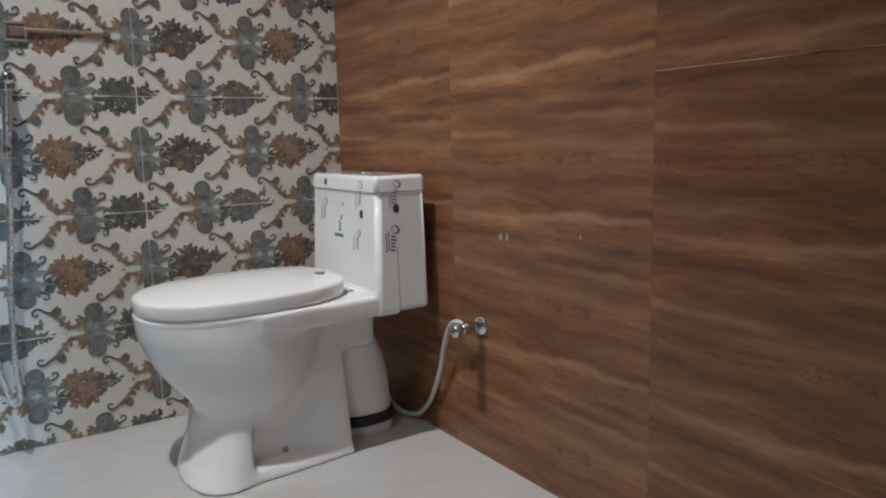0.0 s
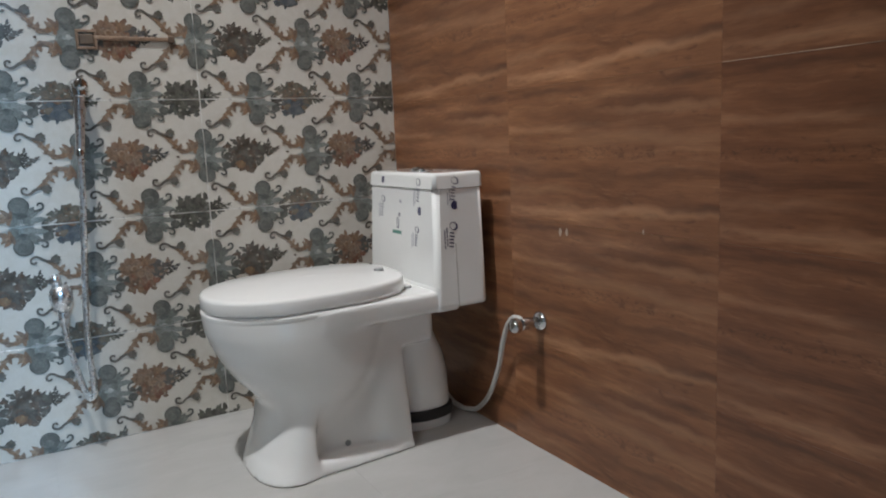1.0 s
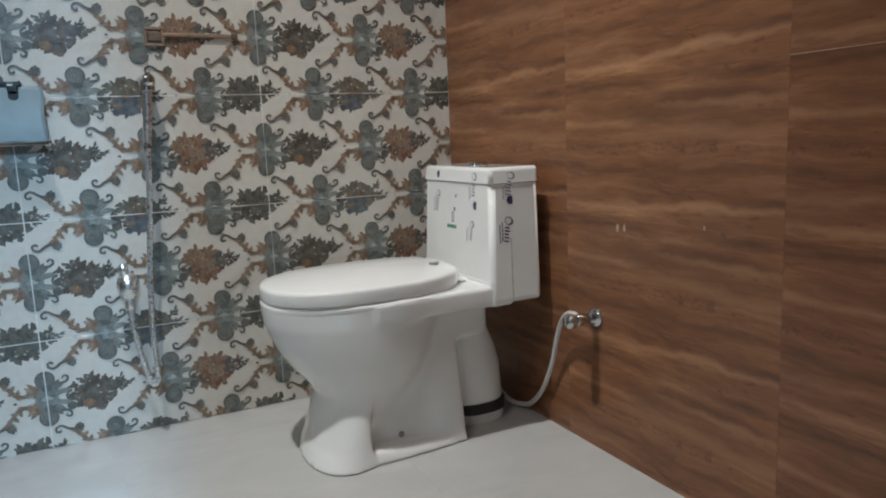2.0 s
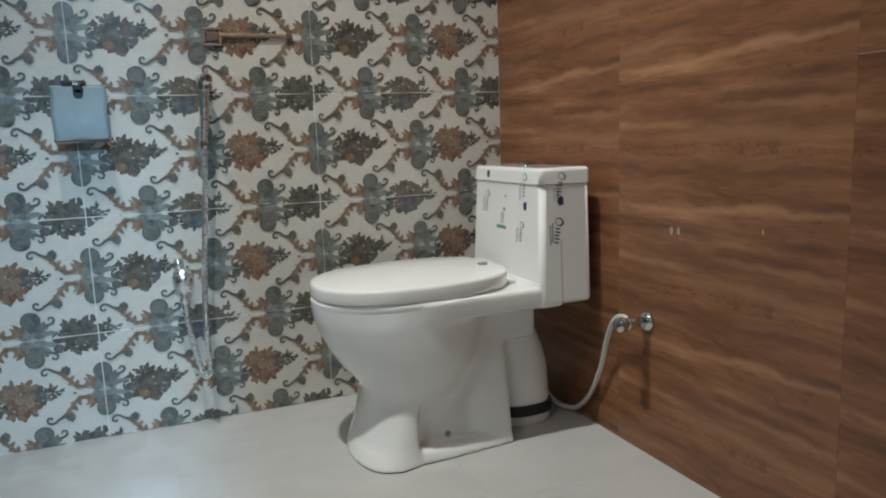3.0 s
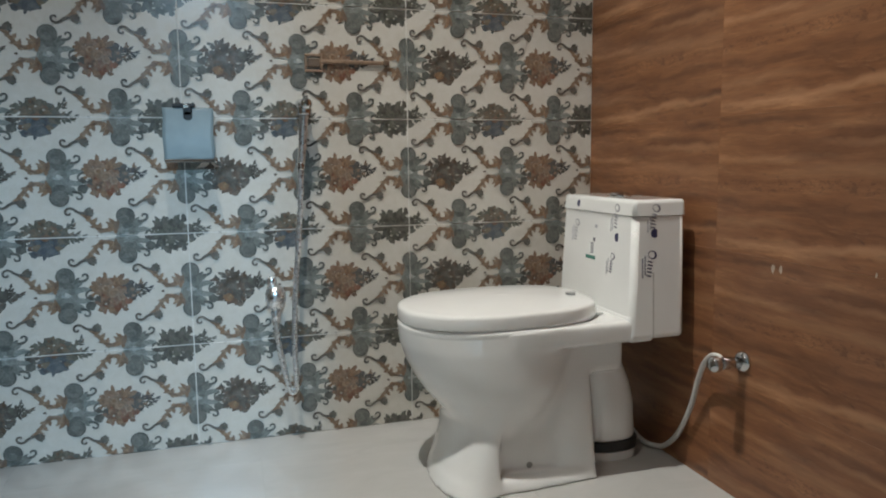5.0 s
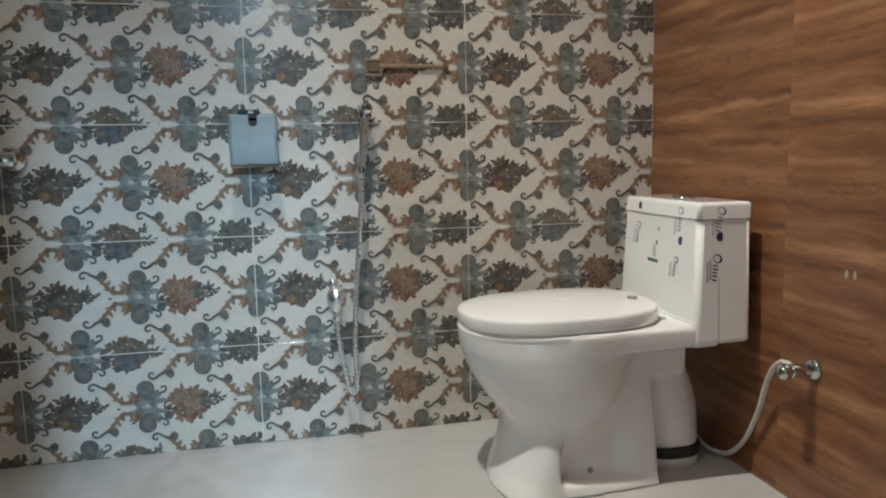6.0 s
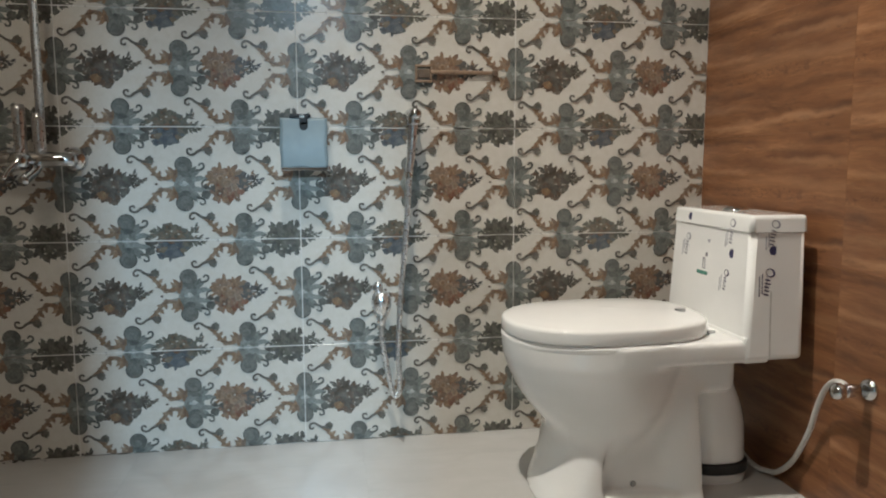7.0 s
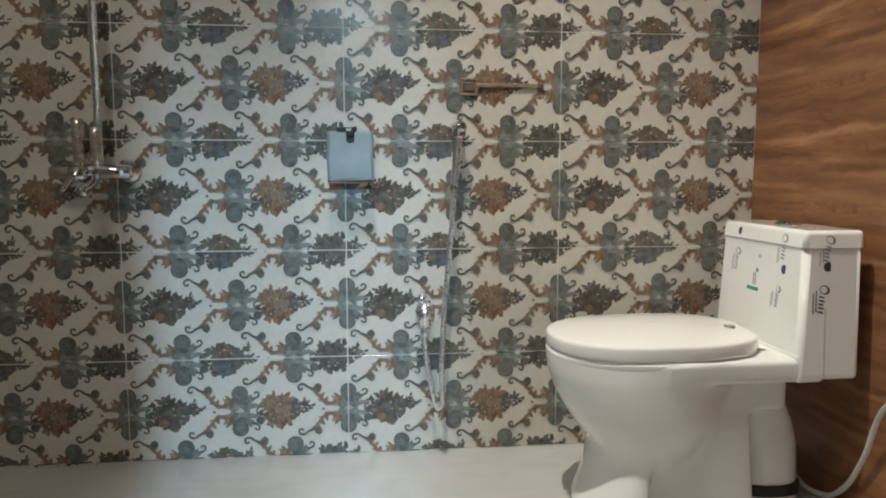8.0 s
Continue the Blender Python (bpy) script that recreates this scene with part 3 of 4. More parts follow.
part("knob", lathe([(0.006, -0.058), (0.014, -0.061), (0.0175, -0.068), (0.0175, -0.078), (0.013, -0.085), (0.0, -0.088)], "X", 28), CHROME, inlet_valve, smooth=True)
hose_pts = spline([(-0.045, -0.703, 0.324), (-0.048, -0.69, 0.33), (-0.046, -0.663, 0.323), (-0.038, -0.628, 0.294), (-0.03, -0.597, 0.245), (-0.022, -0.563, 0.171), (-0.017, -0.509, 0.083), (-0.016, -0.454, 0.03), (-0.02, -0.415, 0.014), (-0.032, -0.375, 0.014), (-0.045, -0.335, 0.04), (-0.052, -0.305, 0.095), (-0.06, -0.29, 0.18), (-0.075, -0.285, 0.27), (-0.08, -0.285, 0.342)], 14)
supply_hose = thing("supply_hose", "white flexible water hose from valve to tank", "hose", pose(0, 0, 0))
part("hose_tube", tube(hose_pts, 0.0064, 12, ripple=0.015), HOSE, supply_hose, smooth=True)
part("hose_nut", lathe([(0.0100, 0), (0.0100, 0.012)], "Z", 6, (-0.045, -0.7085, 0.316)), CHROME, supply_hose)

for u, z, du, dz in ((-0.790, 0.538, 0.012, 0.022), (-0.812, 0.538, 0.010, 0.020), (-1.037, 0.560, 0.006, 0.012)):
    smear = thing("paint_smear", "small smear of white paint on the wood-look tiles", "smear", pose(0, u, z))
    bm = bmesh.new()
    vs = [bm.verts.new((-0.0006, du / 2 * math.cos(a) * random.uniform(0.55, 1), dz / 2 * math.sin(a) * random.uniform(0.55, 1))) for a in (2 * math.pi * i / 11 for i in range(11))]
    bmesh.ops.extrude_face_region(bm, geom=[bm.faces.new(vs)])
    for v in vs:
        v.co.x = 0.0012
    part("smear_patch", bm, PAINT, smear)


# ---- fittings on the printed wall ----
roll_holder = thing("roll_holder", "toilet-roll holder with a blue-filmed steel flap", "paper holder", pose(-1.1605, 0, 0.84))
bm = bmesh.new()
cols, rows_ = 12, 18
grid = []
for i in range(rows_ + 1):
    k = i / rows_
    out = 0.026 + 0.020 * math.sin(k * 1.9) + 0.008 * k * k
    grid.append([bm.verts.new((-0.0615 + 0.123 * j / cols + 0.0012 * math.sin(9 * k), -out, 0.067 - 0.134 * k - 0.003 * math.sin(j * 0.9) * k ** 6)) for j in range(cols + 1)])
for a, b in zip(grid, grid[1:]):
    for j in range(cols):
        bm.faces.new((a[j], a[j + 1], b[j + 1], b[j]))
flap = part("flap", bm, FILM, roll_holder, "steel flap under pale blue film", smooth=True)
mod = flap.modifiers.new("thickness", "SOLIDIFY")
mod.thickness = 0.0022
part("bracket", box((-0.036, -0.030, 0.068), (0.018, 0.0, 0.078), 0.002), BLACK, roll_holder, "dark wall bracket")
tb_ = box((-0.011, -0.036, 0.046), (0.011, -0.0295, 0.072), 0.003)
lathe([(0.011, 0.0295), (0.011, 0.036)], "Y", 24, (0.0, 0.0, 0.045), bm=tb_)
part("tongue", tb_, BLACK, roll_holder, "black rounded tongue")
# bright chrome stub put in as the glint at the tongue's top
part("tongue_shine", lathe([(0.006, -0.006), (0.006, 0.006)], "X", 14, (-0.004, -0.034, 0.070)), CHROME, roll_holder, "small chrome piece added for the glint on the tongue")
part("roll_rod", lathe([(0.0045, -0.060), (0.0055, -0.058), (0.0055, 0.058), (0.0085, 0.060), (0.0085, 0.066), (0.005, 0.069)], "X", 16, (0.0, -0.048, -0.067)), CHROME, roll_holder, smooth=True)

sprayer = thing("bidet_sprayer", "chrome hand bidet sprayer hanging in a wall hook", "bidet sprayer", pose(0, 0, 0))
part("wall_hook", lathe([(0.023, 0.0), (0.023, 0.005), (0.019, 0.012), (0.012, 0.030)], "Y", 24, (-0.868, 0.0, 0.912)), CHROME, sprayer, smooth=True)
part("hook_ring", lathe([(0.018, -0.013), (0.0195, -0.010), (0.0195, 0.010), (0.018, 0.013)], "Z", 24, (-0.868, -0.040, 0.903)), CHROME, sprayer, smooth=True)
part("spray_handle", tube(spline([(-0.867, -0.048, 0.925), (-0.868, -0.042, 0.905), (-0.871, -0.038, 0.86), (-0.876, -0.036, 0.80), (-0.880, -0.036, 0.757)], 8), lambda t: 0.0135 - 0.0035 * t, 18), BRUSHED, sprayer, smooth=True)
part("spray_head", lathe([(0.010, 0.036), (0.0165, 0.042), (0.0165, 0.056), (0.013, 0.063), (0.006, 0.066), (0.0, 0.0665)], "Y", 26, (-0.864, 0.0, 0.918)), CHROME, sprayer, smooth=True)
part("hose_collar", lathe([(0.0095, -0.010), (0.0105, -0.008), (0.0105, 0.008), (0.0095, 0.010)], "Z", 18, (-0.8805, -0.036, 0.755)), CHROME, sprayer, smooth=True)
sp = spline([(-0.8805, -0.036, 0.755), (-0.884, -0.036, 0.68), (-0.893, -0.036, 0.57), (-0.903, -0.036, 0.46), (-0.910, -0.036, 0.36), (-0.914, -0.036, 0.26), (-0.912, -0.037, 0.185), (-0.914, -0.038, 0.145),
             (-0.926, -0.038, 0.135), (-0.936, -0.037, 0.165), (-0.948, -0.036, 0.225), (-0.958, -0.035, 0.29), (-0.962, -0.035, 0.345)], 16)
part("hose_tube", tube(sp, 0.0074, 12, ripple=0.03), HOSECHROME, sprayer, "ribbed chrome hose", smooth=True)

stop_tap = thing("stop_tap", "small chrome stop tap feeding the bidet hose", "tap", pose(-0.961, 0, 0.405))
part("flange", lathe([(0.024, 0.0), (0.024, 0.004), (0.016, 0.010), (0.012, 0.030)], "Y", 26), CHROME, stop_tap, smooth=True)
part("tap_body", lathe([(0.013, -0.036), (0.020, -0.028), (0.027, -0.010), (0.027, 0.010), (0.021, 0.024), (0.011, 0.032)], "Z", 26, (0, -0.040, 0)), HOSECHROME, stop_tap, smooth=True)
part("tap_knob", lathe([(0.008, 0.028), (0.013, 0.034), (0.013, 0.050), (0.008, 0.057)], "Z", 18, (-0.008, -0.036, 0)), HOSECHROME, stop_tap, smooth=True)
part("hose_nut", lathe([(0.010, -0.066), (0.0125, -0.061), (0.0125, -0.038), (0.010, -0.032)], "Z", 18, (0, -0.037, 0)), HOSECHROME, stop_tap, smooth=True)

# chrome bar whose brown reflections are painted into its two materials
towel_bar = thing("towel_bar", "chrome square towel bar with a brown reflection put into its colour", "towel bar", pose(-0.835, 0, 1.030))
bm = bmesh.new()
for lo, hi in (((-0.024, -0.24), (0.024, -0.17)), ((-0.024, 0.17), (0.024, 0.24))):
    box((lo[0], -0.007, lo[1] / 10), (hi[0], 0.0, hi[1] / 10), 0.0015, 1, bm=bm)
for lo, hi in ((-0.024, -0.017), (0.017, 0.024)):
    box((lo, -0.007, -0.017), (hi, 0.0, 0.017), 0.0015, 1, bm=bm)
part("wall_plate", bm, REFLECT_BROWN, towel_bar, "square open wall plate")
part("post", box((-0.016, -0.008, -0.012), (0.017, 0.0, 0.013), 0.003), REFLECT_DARK, towel_bar)
part("bar", box((0.017, -0.008, -0.001), (0.200, -0.001, 0.010), 0.003), REFLECT_BROWN, towel_bar)
part("end_cap", box((0.192, -0.011, -0.005), (0.208, 0.0, 0.013), 0.003), REFLECT_DARK, towel_bar)

mixer = thing("shower_mixer", "chrome wall-mounted shower mixer with rising pipe", "shower mixer", pose(-1.822, 0, 0.797))
for s, fx in ((-1, -0.078), (1, 0.078)):
    part("flange", lathe([(0.033, 0.0), (0.033, 0.004), (0.024, 0.014), (0.013, 0.020), (0.013, 0.045)], "Y", 28, (fx, 0, 0)), CHROME, mixer, smooth=True)
    part("union_nut", lathe([(0.018, 0.030), (0.018, 0.052)], "Y", 6, (fx, 0, 0)), CHROME, mixer)
part("mixer_body", lathe([(0.014, -0.100), (0.0185, -0.094), (0.0185, -0.05), (0.021, -0.03), (0.021, 0.03), (0.0185, 0.05), (0.0185, 0.094), (0.014, 0.100)], "X", 28, (0, -0.055, 0)), CHROME, mixer, smooth=True)
part("cartridge", lathe([(0.020, 0.060), (0.023, 0.075), (0.023, 0.105), (0.015, 0.116), (0.0, 0.118)], "Y", 26, (-0.018, 0, -0.004)), CHROME, mixer, smooth=True)
part("lever", tube(spline([(-0.018, -0.108, -0.004), (-0.028, -0.130, -0.022), (-0.036, -0.150, -0.045)], 6), lambda t: 0.008 - 0.002 * t, 14), CHROME, mixer, smooth=True)
part("spout", tube(spline([(0.01, -0.055, -0.012), (0.005, -0.075, -0.03), (0.0, -0.10, -0.042), (-0.002, -0.125, -0.052)], 6), 0.0125, 16), CHROME, mixer, smooth=True)
part("diverter", lathe([(0.013, 0.015), (0.015, 0.03), (0.015, 0.10), (0.012, 0.115)], "Z", 24, (0.016, -0.055, 0)), BRUSHED, mixer, smooth=True)
part("handset_rest", lathe([(0.012, 0.0), (0.014, 0.01), (0.0155, 0.11), (0.013, 0.125)], "Z", 22, (-0.026, -0.060, 0.01)), BRUSHED, mixer, smooth=True)
part("riser_pipe", lathe([(0.010, 0.10), (0.010, 1.25)], "Z", 20, (0.022, -0.055, 0)), BRUSHED, mixer, smooth=True)
part("pipe_clip", lathe([(0.010, 0.0), (0.010, 0.055)], "Y", 16, (0.022, 0, 1.15)), CHROME, mixer, smooth=True)

# the tip of the sprayer hose's shadow, laid on the floor as a grey wedge
stain = thing("hose_shadow", "narrow grey patch painting the hose's shadow on the floor by the wall", "stain", pose(-0.903, 0, 0))
bm = bmesh.new()
ring = [(-0.012, -0.001), (-0.008, -0.020), (-0.003, -0.036), (0.002, -0.037), (0.006, -0.022), (0.011, -0.001)]
bmesh.ops.extrude_face_region(bm, geom=[bm.faces.new([bm.verts.new((a, b, 0.0009)) for a, b in ring])])
for v in list(bm.verts)[:6]:
    v.co.z = -0.001
part("shadow_patch", bm, HOSE_SHADE, stain)


# dirt caught along the foot of the printed wall
rng_d = random.Random(3)
bm = bmesh.new()
x = WEST + 0.02
while x < -0.75:
    w = rng_d.uniform(0.02, 0.09)
    d = rng_d.uniform(0.0012, 0.0045) * (1.3 if x < -1.5 else 0.6)
    vs = [bm.verts.new(q) for q in ((x, -d * 0.4, 0.0004), (x + w * 0.4, -d, 0.0005), (x + w, -d * 0.3, 0.0004), (x + w, 0.0006, d * 0.7), (x + w * 0.5, 0.0006, d), (x, 0.0006, d * 0.4))]
    bm.faces.new(vs)
    x += w + rng_d.uniform(0.0, 0.05) * (0.5 if x < -1.5 else 2.0)
part("dirt_line", bm, DIRT, floor, "dark dirt in the joint along the wall")
for x, y, k in ((-1.935, -0.016, 0.006), (-1.915, -0.012, 0.004), (-1.96, -0.02, 0.003), (-2.02, -0.014, 0.005), (-1.86, -0.02, 0.0025)):
    crumb = thing("mortar_crumb", "tiny dark crumb of mortar on the floor", "debris", pose(x, y, 0), "crumbs along the wall")
    cb = bmesh.new()
    bmesh.ops.create_icosphere(cb, subdivisions=1, radius=k)
    for v in cb.verts:
        v.co = Vector((v.co.x * rng_d.uniform(0.7, 1.5), v.co.y * rng_d.uniform(0.7, 1.2), v.co.z * 0.6 + k * 0.5))
    part("crumb_body", cb, DIRT, crumb)


# ---- the printed tiles ----
def rot(pts, a, cx=0.0, cy=0.0, sx=1.0, sy=1.0):
    c, s = math.cos(a), math.sin(a)
    return [(cx + sx * (c * x - s * y), cy + sy * (s * x + c * y)) for x, y in pts]


def disc(cx, cy, rx, ry, n=14, wob=0.0, rng=None):
    return [(cx + rx * (1 + (rng.uniform(-wob, wob) if rng else 0)) * math.cos(2 * math.pi * i / n), cy + ry * (1 + (rng.uniform(-wob, wob) if rng else 0)) * math.sin(2 * math.pi * i / n)) for i in range(n)]


def leaf(cx, cy, a, length, width, teeth=3, bend=0.0):
    """A toothed leaf that starts at (cx, cy) and points along a."""
    up, dn = [], []
    n = teeth * 2 + 2
    for i in range(1, n):
        t = i / n
        w = width * math.sin(math.pi * t ** 0.8) * (1.0 if i % 2 else 0.66)
        y = bend * math.sin(math.pi * t)
        up.append((length * t, y + w))
        dn.append((length * t, y - w))
    return rot([(0, 0)] + up + [(length, 0)] + dn[::-1], a, cx, cy)


def stroke(pts, w0, w1, steps=6):
    p = [(q.x, q.y) for q in spline([(x, y, 0) for x, y in pts], steps)]
    up, dn = [], []
    for i, (x, y) in enumerate(p):
        x0, y0 = p[max(i - 1, 0)]
        x1, y1 = p[min(i + 1, len(p) - 1)]
        d = math.hypot(x1 - x0, y1 - y0) or 1
        w = w0 + (w1 - w0) * i / (len(p) - 1)
        nx, ny = -(y1 - y0) / d * w, (x1 - x0) / d * w
        up.append((x + nx, y + ny))
        dn.append((x - nx, y - ny))
    quads = []
    for i in range(len(p) - 1):
        quads.append([up[i], up[i + 1], dn[i + 1], dn[i]])
    return quads


SLATE, SLATE_D, SLATE_L = (0.205, 0.228, 0.212), (0.115, 0.124, 0.114), (0.30, 0.335, 0.318)
WING, MIST = (0.265, 0.295, 0.278), (0.46, 0.475, 0.44)
RUST, RUST_D, TAN = (0.325, 0.195, 0.115), (0.22, 0.128, 0.078), (0.41, 0.280, 0.180)
SOOT, UMBER, NAVY, MOSS = (0.088, 0.082, 0.070), (0.130, 0.088, 0.062), (0.098, 0.125, 0.155), (0.120, 0.122, 0.095)
PALE, HOOK = (0.62, 0.64, 0.62), (0.128, 0.112, 0.095)


def vase(out, rng):
    """The vase, its leaf arms, scrolls and buds round the origin, in millimetres."""
    for s in (1, -1):
        # the globe at the end, with its dark rim
        out.append((3, disc(0, s * 50, 23, 22.5, 24), SLATE_D))
        out.append((4, disc(0, s * 49.5, 20, 19.5, 22), (0.160, 0.175, 0.164)))
        out.append((5, disc(-3, s * 46 - 3, 12, 10, 14, 0.15, rng), (0.190, 0.208, 0.195)))
        # shoulder and fan of soft leaves towards the flowers
        out.append((2, disc(-2, s * 24, 26, 17, 18, 0.10, rng), SLATE))
        out.append((1, leaf(0, s * 8, math.radians(s * 34), 52, 15, 1, s * 5), WING))
        out.append((1, leaf(4, s * 4, math.radians(s * 12), 56, 11, 1, s * 4), SLATE_L))
        out.append((2, leaf(12, s * 20, math.radians(s * 52), 34, 9, 2, s * 2), SLATE))
        out.append((0, leaf(-6, s * 4, math.radians(180 - s * 12), 48, 10, 1, s * -3), MIST))
        out.append((1, leaf(-12, s * 12, math.radians(180 - s * 32), 30, 9, 2), SLATE_L))
        for q in stroke([(30, s * 36), (42, s * 37), (51, s * 43), (51, s * 52), (43, s * 54), (39, s * 48)], 3.4, 2.2, 5):
            out.append((3, q, SLATE_D))
        # the leaf that climbs beside the globe
        out.append((2, leaf(-24, s * 4, math.radians(s * 112), 46, 11, 2, s * -8), RUST))
        out.append((3, leaf(-30, s * 24, math.radians(s * 142), 22, 6.5, 2), TAN))
        out.append((3, leaf(-25, s * 20, math.radians(s * 70), 26, 6, 2), RUST_D))
        # the long arm that sweeps out to the scroll
        arm = [(-28, s * 22), (-42, s * 16), (-56, s * 15), (-70, s * 24), (-80, s * 37), (-91, s * 50), (-104, s * 60)]
        for n, q in enumerate(stroke(arm, 6.0, 4.5, 5)):
            out.append((1, q, TAN if n % 7 < 2 else RUST))
        for x, y, a, ln, w in ((-40, 18, 70, 15, 5), (-52, 15, 190, 16, 5), (-60, 20, 85, 16, 6), (-72, 28, 190, 13, 4.5), (-74, 34, 60, 16, 6), (-84, 44, 190, 10, 4), (-86, 48, 30, 12, 4.5)):
            out.append((2, leaf(x, s * y, math.radians(s * a), ln, w, 2, s * 2), rng.choice((RUST, TAN, RUST))))
        out.append((3, leaf(-46, s * 12, math.radians(180 - s * 22), 30, 3.2, 2), RUST_D))
        # scroll and bud
        for q in stroke([(-90, s * 59), (-102, s * 60), (-112, s * 64), (-121, s * 71), (-130, s * 73), (-138, s * 68), (-138, s * 59), (-130, s * 57), (-128, s * 62)], 3.6, 2.4):
            out.append((3, q, HOOK))
        out.append((4, leaf(-98, s * 61, math.radians(s * 6), 24, 9.5, 1), HOOK))
        out.append((4, disc(-86, s * 63, 10, 10.5, 10, 0.14, rng), rng.choice((SLATE_D, HOOK))))
        for a in (70, 25, -20, -60):
            out.append((5, leaf(-86, s * 63, math.radians(s * a), 14, 5, 1), rng.choice((SLATE_D, MOSS, HOOK))))
    out.append((2, disc(0, 0, 25, 25, 18, 0.10, rng), SLATE_L))
    out.append((3, disc(14, 12, 9, 15, 11, 0.25, rng), SLATE))
    out.append((3, disc(-14, -10, 9, 14, 11, 0.25, rng), SLATE))
    out.append((4, disc(4, -24, 13, 8, 10, 0.2, rng), (0.125, 0.145, 0.138)))
    out.append((4, disc(2, 26, 14, 7, 10, 0.2, rng), (0.135, 0.155, 0.148)))
    out.append((5, leaf(-14, 0, 0.0, 30, 7, 2), (0.44, 0.50, 0.49)))
    out.append((6, disc(2, 1, 7, 7, 9, 0.25, rng), PALE))
    out.append((3, leaf(-66, 0, math.pi, 9, 4, 1), UMBER))


def bouquet(out, kind, rng):
    """A jagged cluster of petals and leaves about 130 mm wide and 115 mm high."""
    pal = {"A": (UMBER, (0.085, 0.065, 0.050), (0.12, 0.075, 0.05), (0.10, 0.08, 0.06), SOOT),
           "B": (RUST, (0.33, 0.20, 0.13), (0.25, 0.13, 0.075), RUST, (0.36, 0.235, 0.16)),
           "C": ((0.19, 0.135, 0.088), (0.22, 0.165, 0.11), (0.16, 0.14, 0.105), MOSS, RUST_D),
           "D": (SOOT, MOSS, (0.075, 0.08, 0.066), (0.11, 0.105, 0.082), SOOT)}[kind]
    low = {"A": (UMBER, (0.14, 0.085, 0.055), SOOT), "B": (RUST, RUST_D, (0.28, 0.12, 0.07)), "C": (NAVY, (0.105, 0.135, 0.16), (0.085, 0.095, 0.11)), "D": (SOOT, (0.07, 0.078, 0.075), MOSS)}[kind]
    right = {"A": (SOOT, MOSS, (0.08, 0.07, 0.06)), "B": ((0.06, 0.065, 0.08), SOOT, (0.08, 0.08, 0.085)), "C": (MOSS, SLATE_D, (0.13, 0.13, 0.11)), "D": (SLATE_D, MOSS, SOOT)}[kind]

    def tone(x, y):
        if x > 26 and rng.random() < 0.85:
            return rng.choice(right)
        if x < -38 and y < 0:
            return rng.choice((SLATE_D, SOOT))
        if y < -6 and rng.random() < 0.85:
            return rng.choice(low)
        return rng.choice(pal)

    def around(r):
        a = rng.uniform(0, 2 * math.pi)
        return a, -4 + 46 * r * math.cos(a), 44 * r * math.sin(a)
    out.append((0, disc(-4, 4, 33, 29, 30, 0.25, rng), rng.choice(pal)))
    out.append((1, disc(-4, -20, 29, 20, 22, 0.22, rng), rng.choice(low)))
    out.append((1, disc(26, 0, 22, 24, 20, 0.25, rng), rng.choice(right)))
    for i in range(30):
        a = 2 * math.pi * i / 30 + rng.uniform(-0.12, 0.12)
        r = rng.uniform(0.55, 0.82)
        x, y = -4 + 46 * r * math.cos(a), 44 * r * math.sin(a)
        out.append((2, leaf(x, y, a + rng.uniform(-1.0, 1.0), rng.uniform(14, 25), rng.uniform(5, 8.5), 1 + i % 2, rng.uniform(-4, 4)), tone(x * 1.3, y * 1.3)))
    for i in range(20):
        a = 2 * math.pi * i / 20 + rng.uniform(-0.14, 0.14)
        r, k = rng.uniform(0.62, 1.06), rng.uniform(4, 8.5)
        x, y = -4 + 46 * r * math.cos(a), 44 * r * math.sin(a)
        out.append((2, disc(x, y, k, k * rng.uniform(0.65, 1.0), 9, 0.3, rng), tone(x, y)))
    for i in range(46):
        a, x, y = around(math.sqrt(rng.uniform(0, 0.72)))
        k = rng.uniform(5, 11)
        if i % 3:
            out.append((3, leaf(x, y, rng.uniform(0, 6.28), k * 1.9, k * 0.55, 2, rng.uniform(-2, 2)), tone(x, y)))
        else:
            out.append((3, disc(x, y, k, k * rng.uniform(0.6, 0.95), 10, 0.25, rng), tone(x, y)))
    for i in range(7):
        a, x, y = around(rng.uniform(0.3, 0.95))
        k = rng.uniform(1.6, 3.6)
        out.append((5, disc(x, y, k, k * rng.uniform(0.6, 1), 8, 0.25, rng), (0.58, 0.55, 0.48)))
    if kind == "A":
        out.append((5, disc(-16, -26, 11, 12, 10, 0.25, rng), (0.30, 0.17, 0.09)))
        out.append((6, disc(-13, -25, 5, 6, 8, 0.2, rng), (0.38, 0.25, 0.14)))
    if kind == "B":
        for x, y, k in ((-4, 2, 13), (14, -10, 9), (-18, 14, 9)):
            out.append((5, disc(x, y, k, k * 0.95, 12, 0.12, rng), (0.40, 0.27, 0.18)))
            out.append((6, disc(x + 1, y, k * 0.55, k * 0.5, 9, 0.15, rng), RUST))
    if kind == "C":
        out.append((5, disc(2, -30, 19, 15, 14, 0.22, rng), NAVY))
    # sprays that reach out beyond the cluster
    for ang, ln in ((14, 38), (-6, 44), (32, 34), (2, 52), (48, 42), (-20, 30)):
        x, y = 32, rng.uniform(-6, 14)
        a = math.radians(ang)
        for q in stroke([(x, y), (x + ln * 0.5 * math.cos(a), y + ln * 0.5 * math.sin(a) + 2), (x + ln * math.cos(a), y + ln * math.sin(a) - 2)], 2.4, 1.0, 3):
            out.append((2, q, tone(40, 5)))
        for f, d in ((0.45, 0.6), (0.6, -0.6), (0.8, 0.4)):
            out.append((2, leaf(x + ln * f * math.cos(a), y + ln * f * math.sin(a), a + d, 13, 3.4, 1), tone(40, 5)))
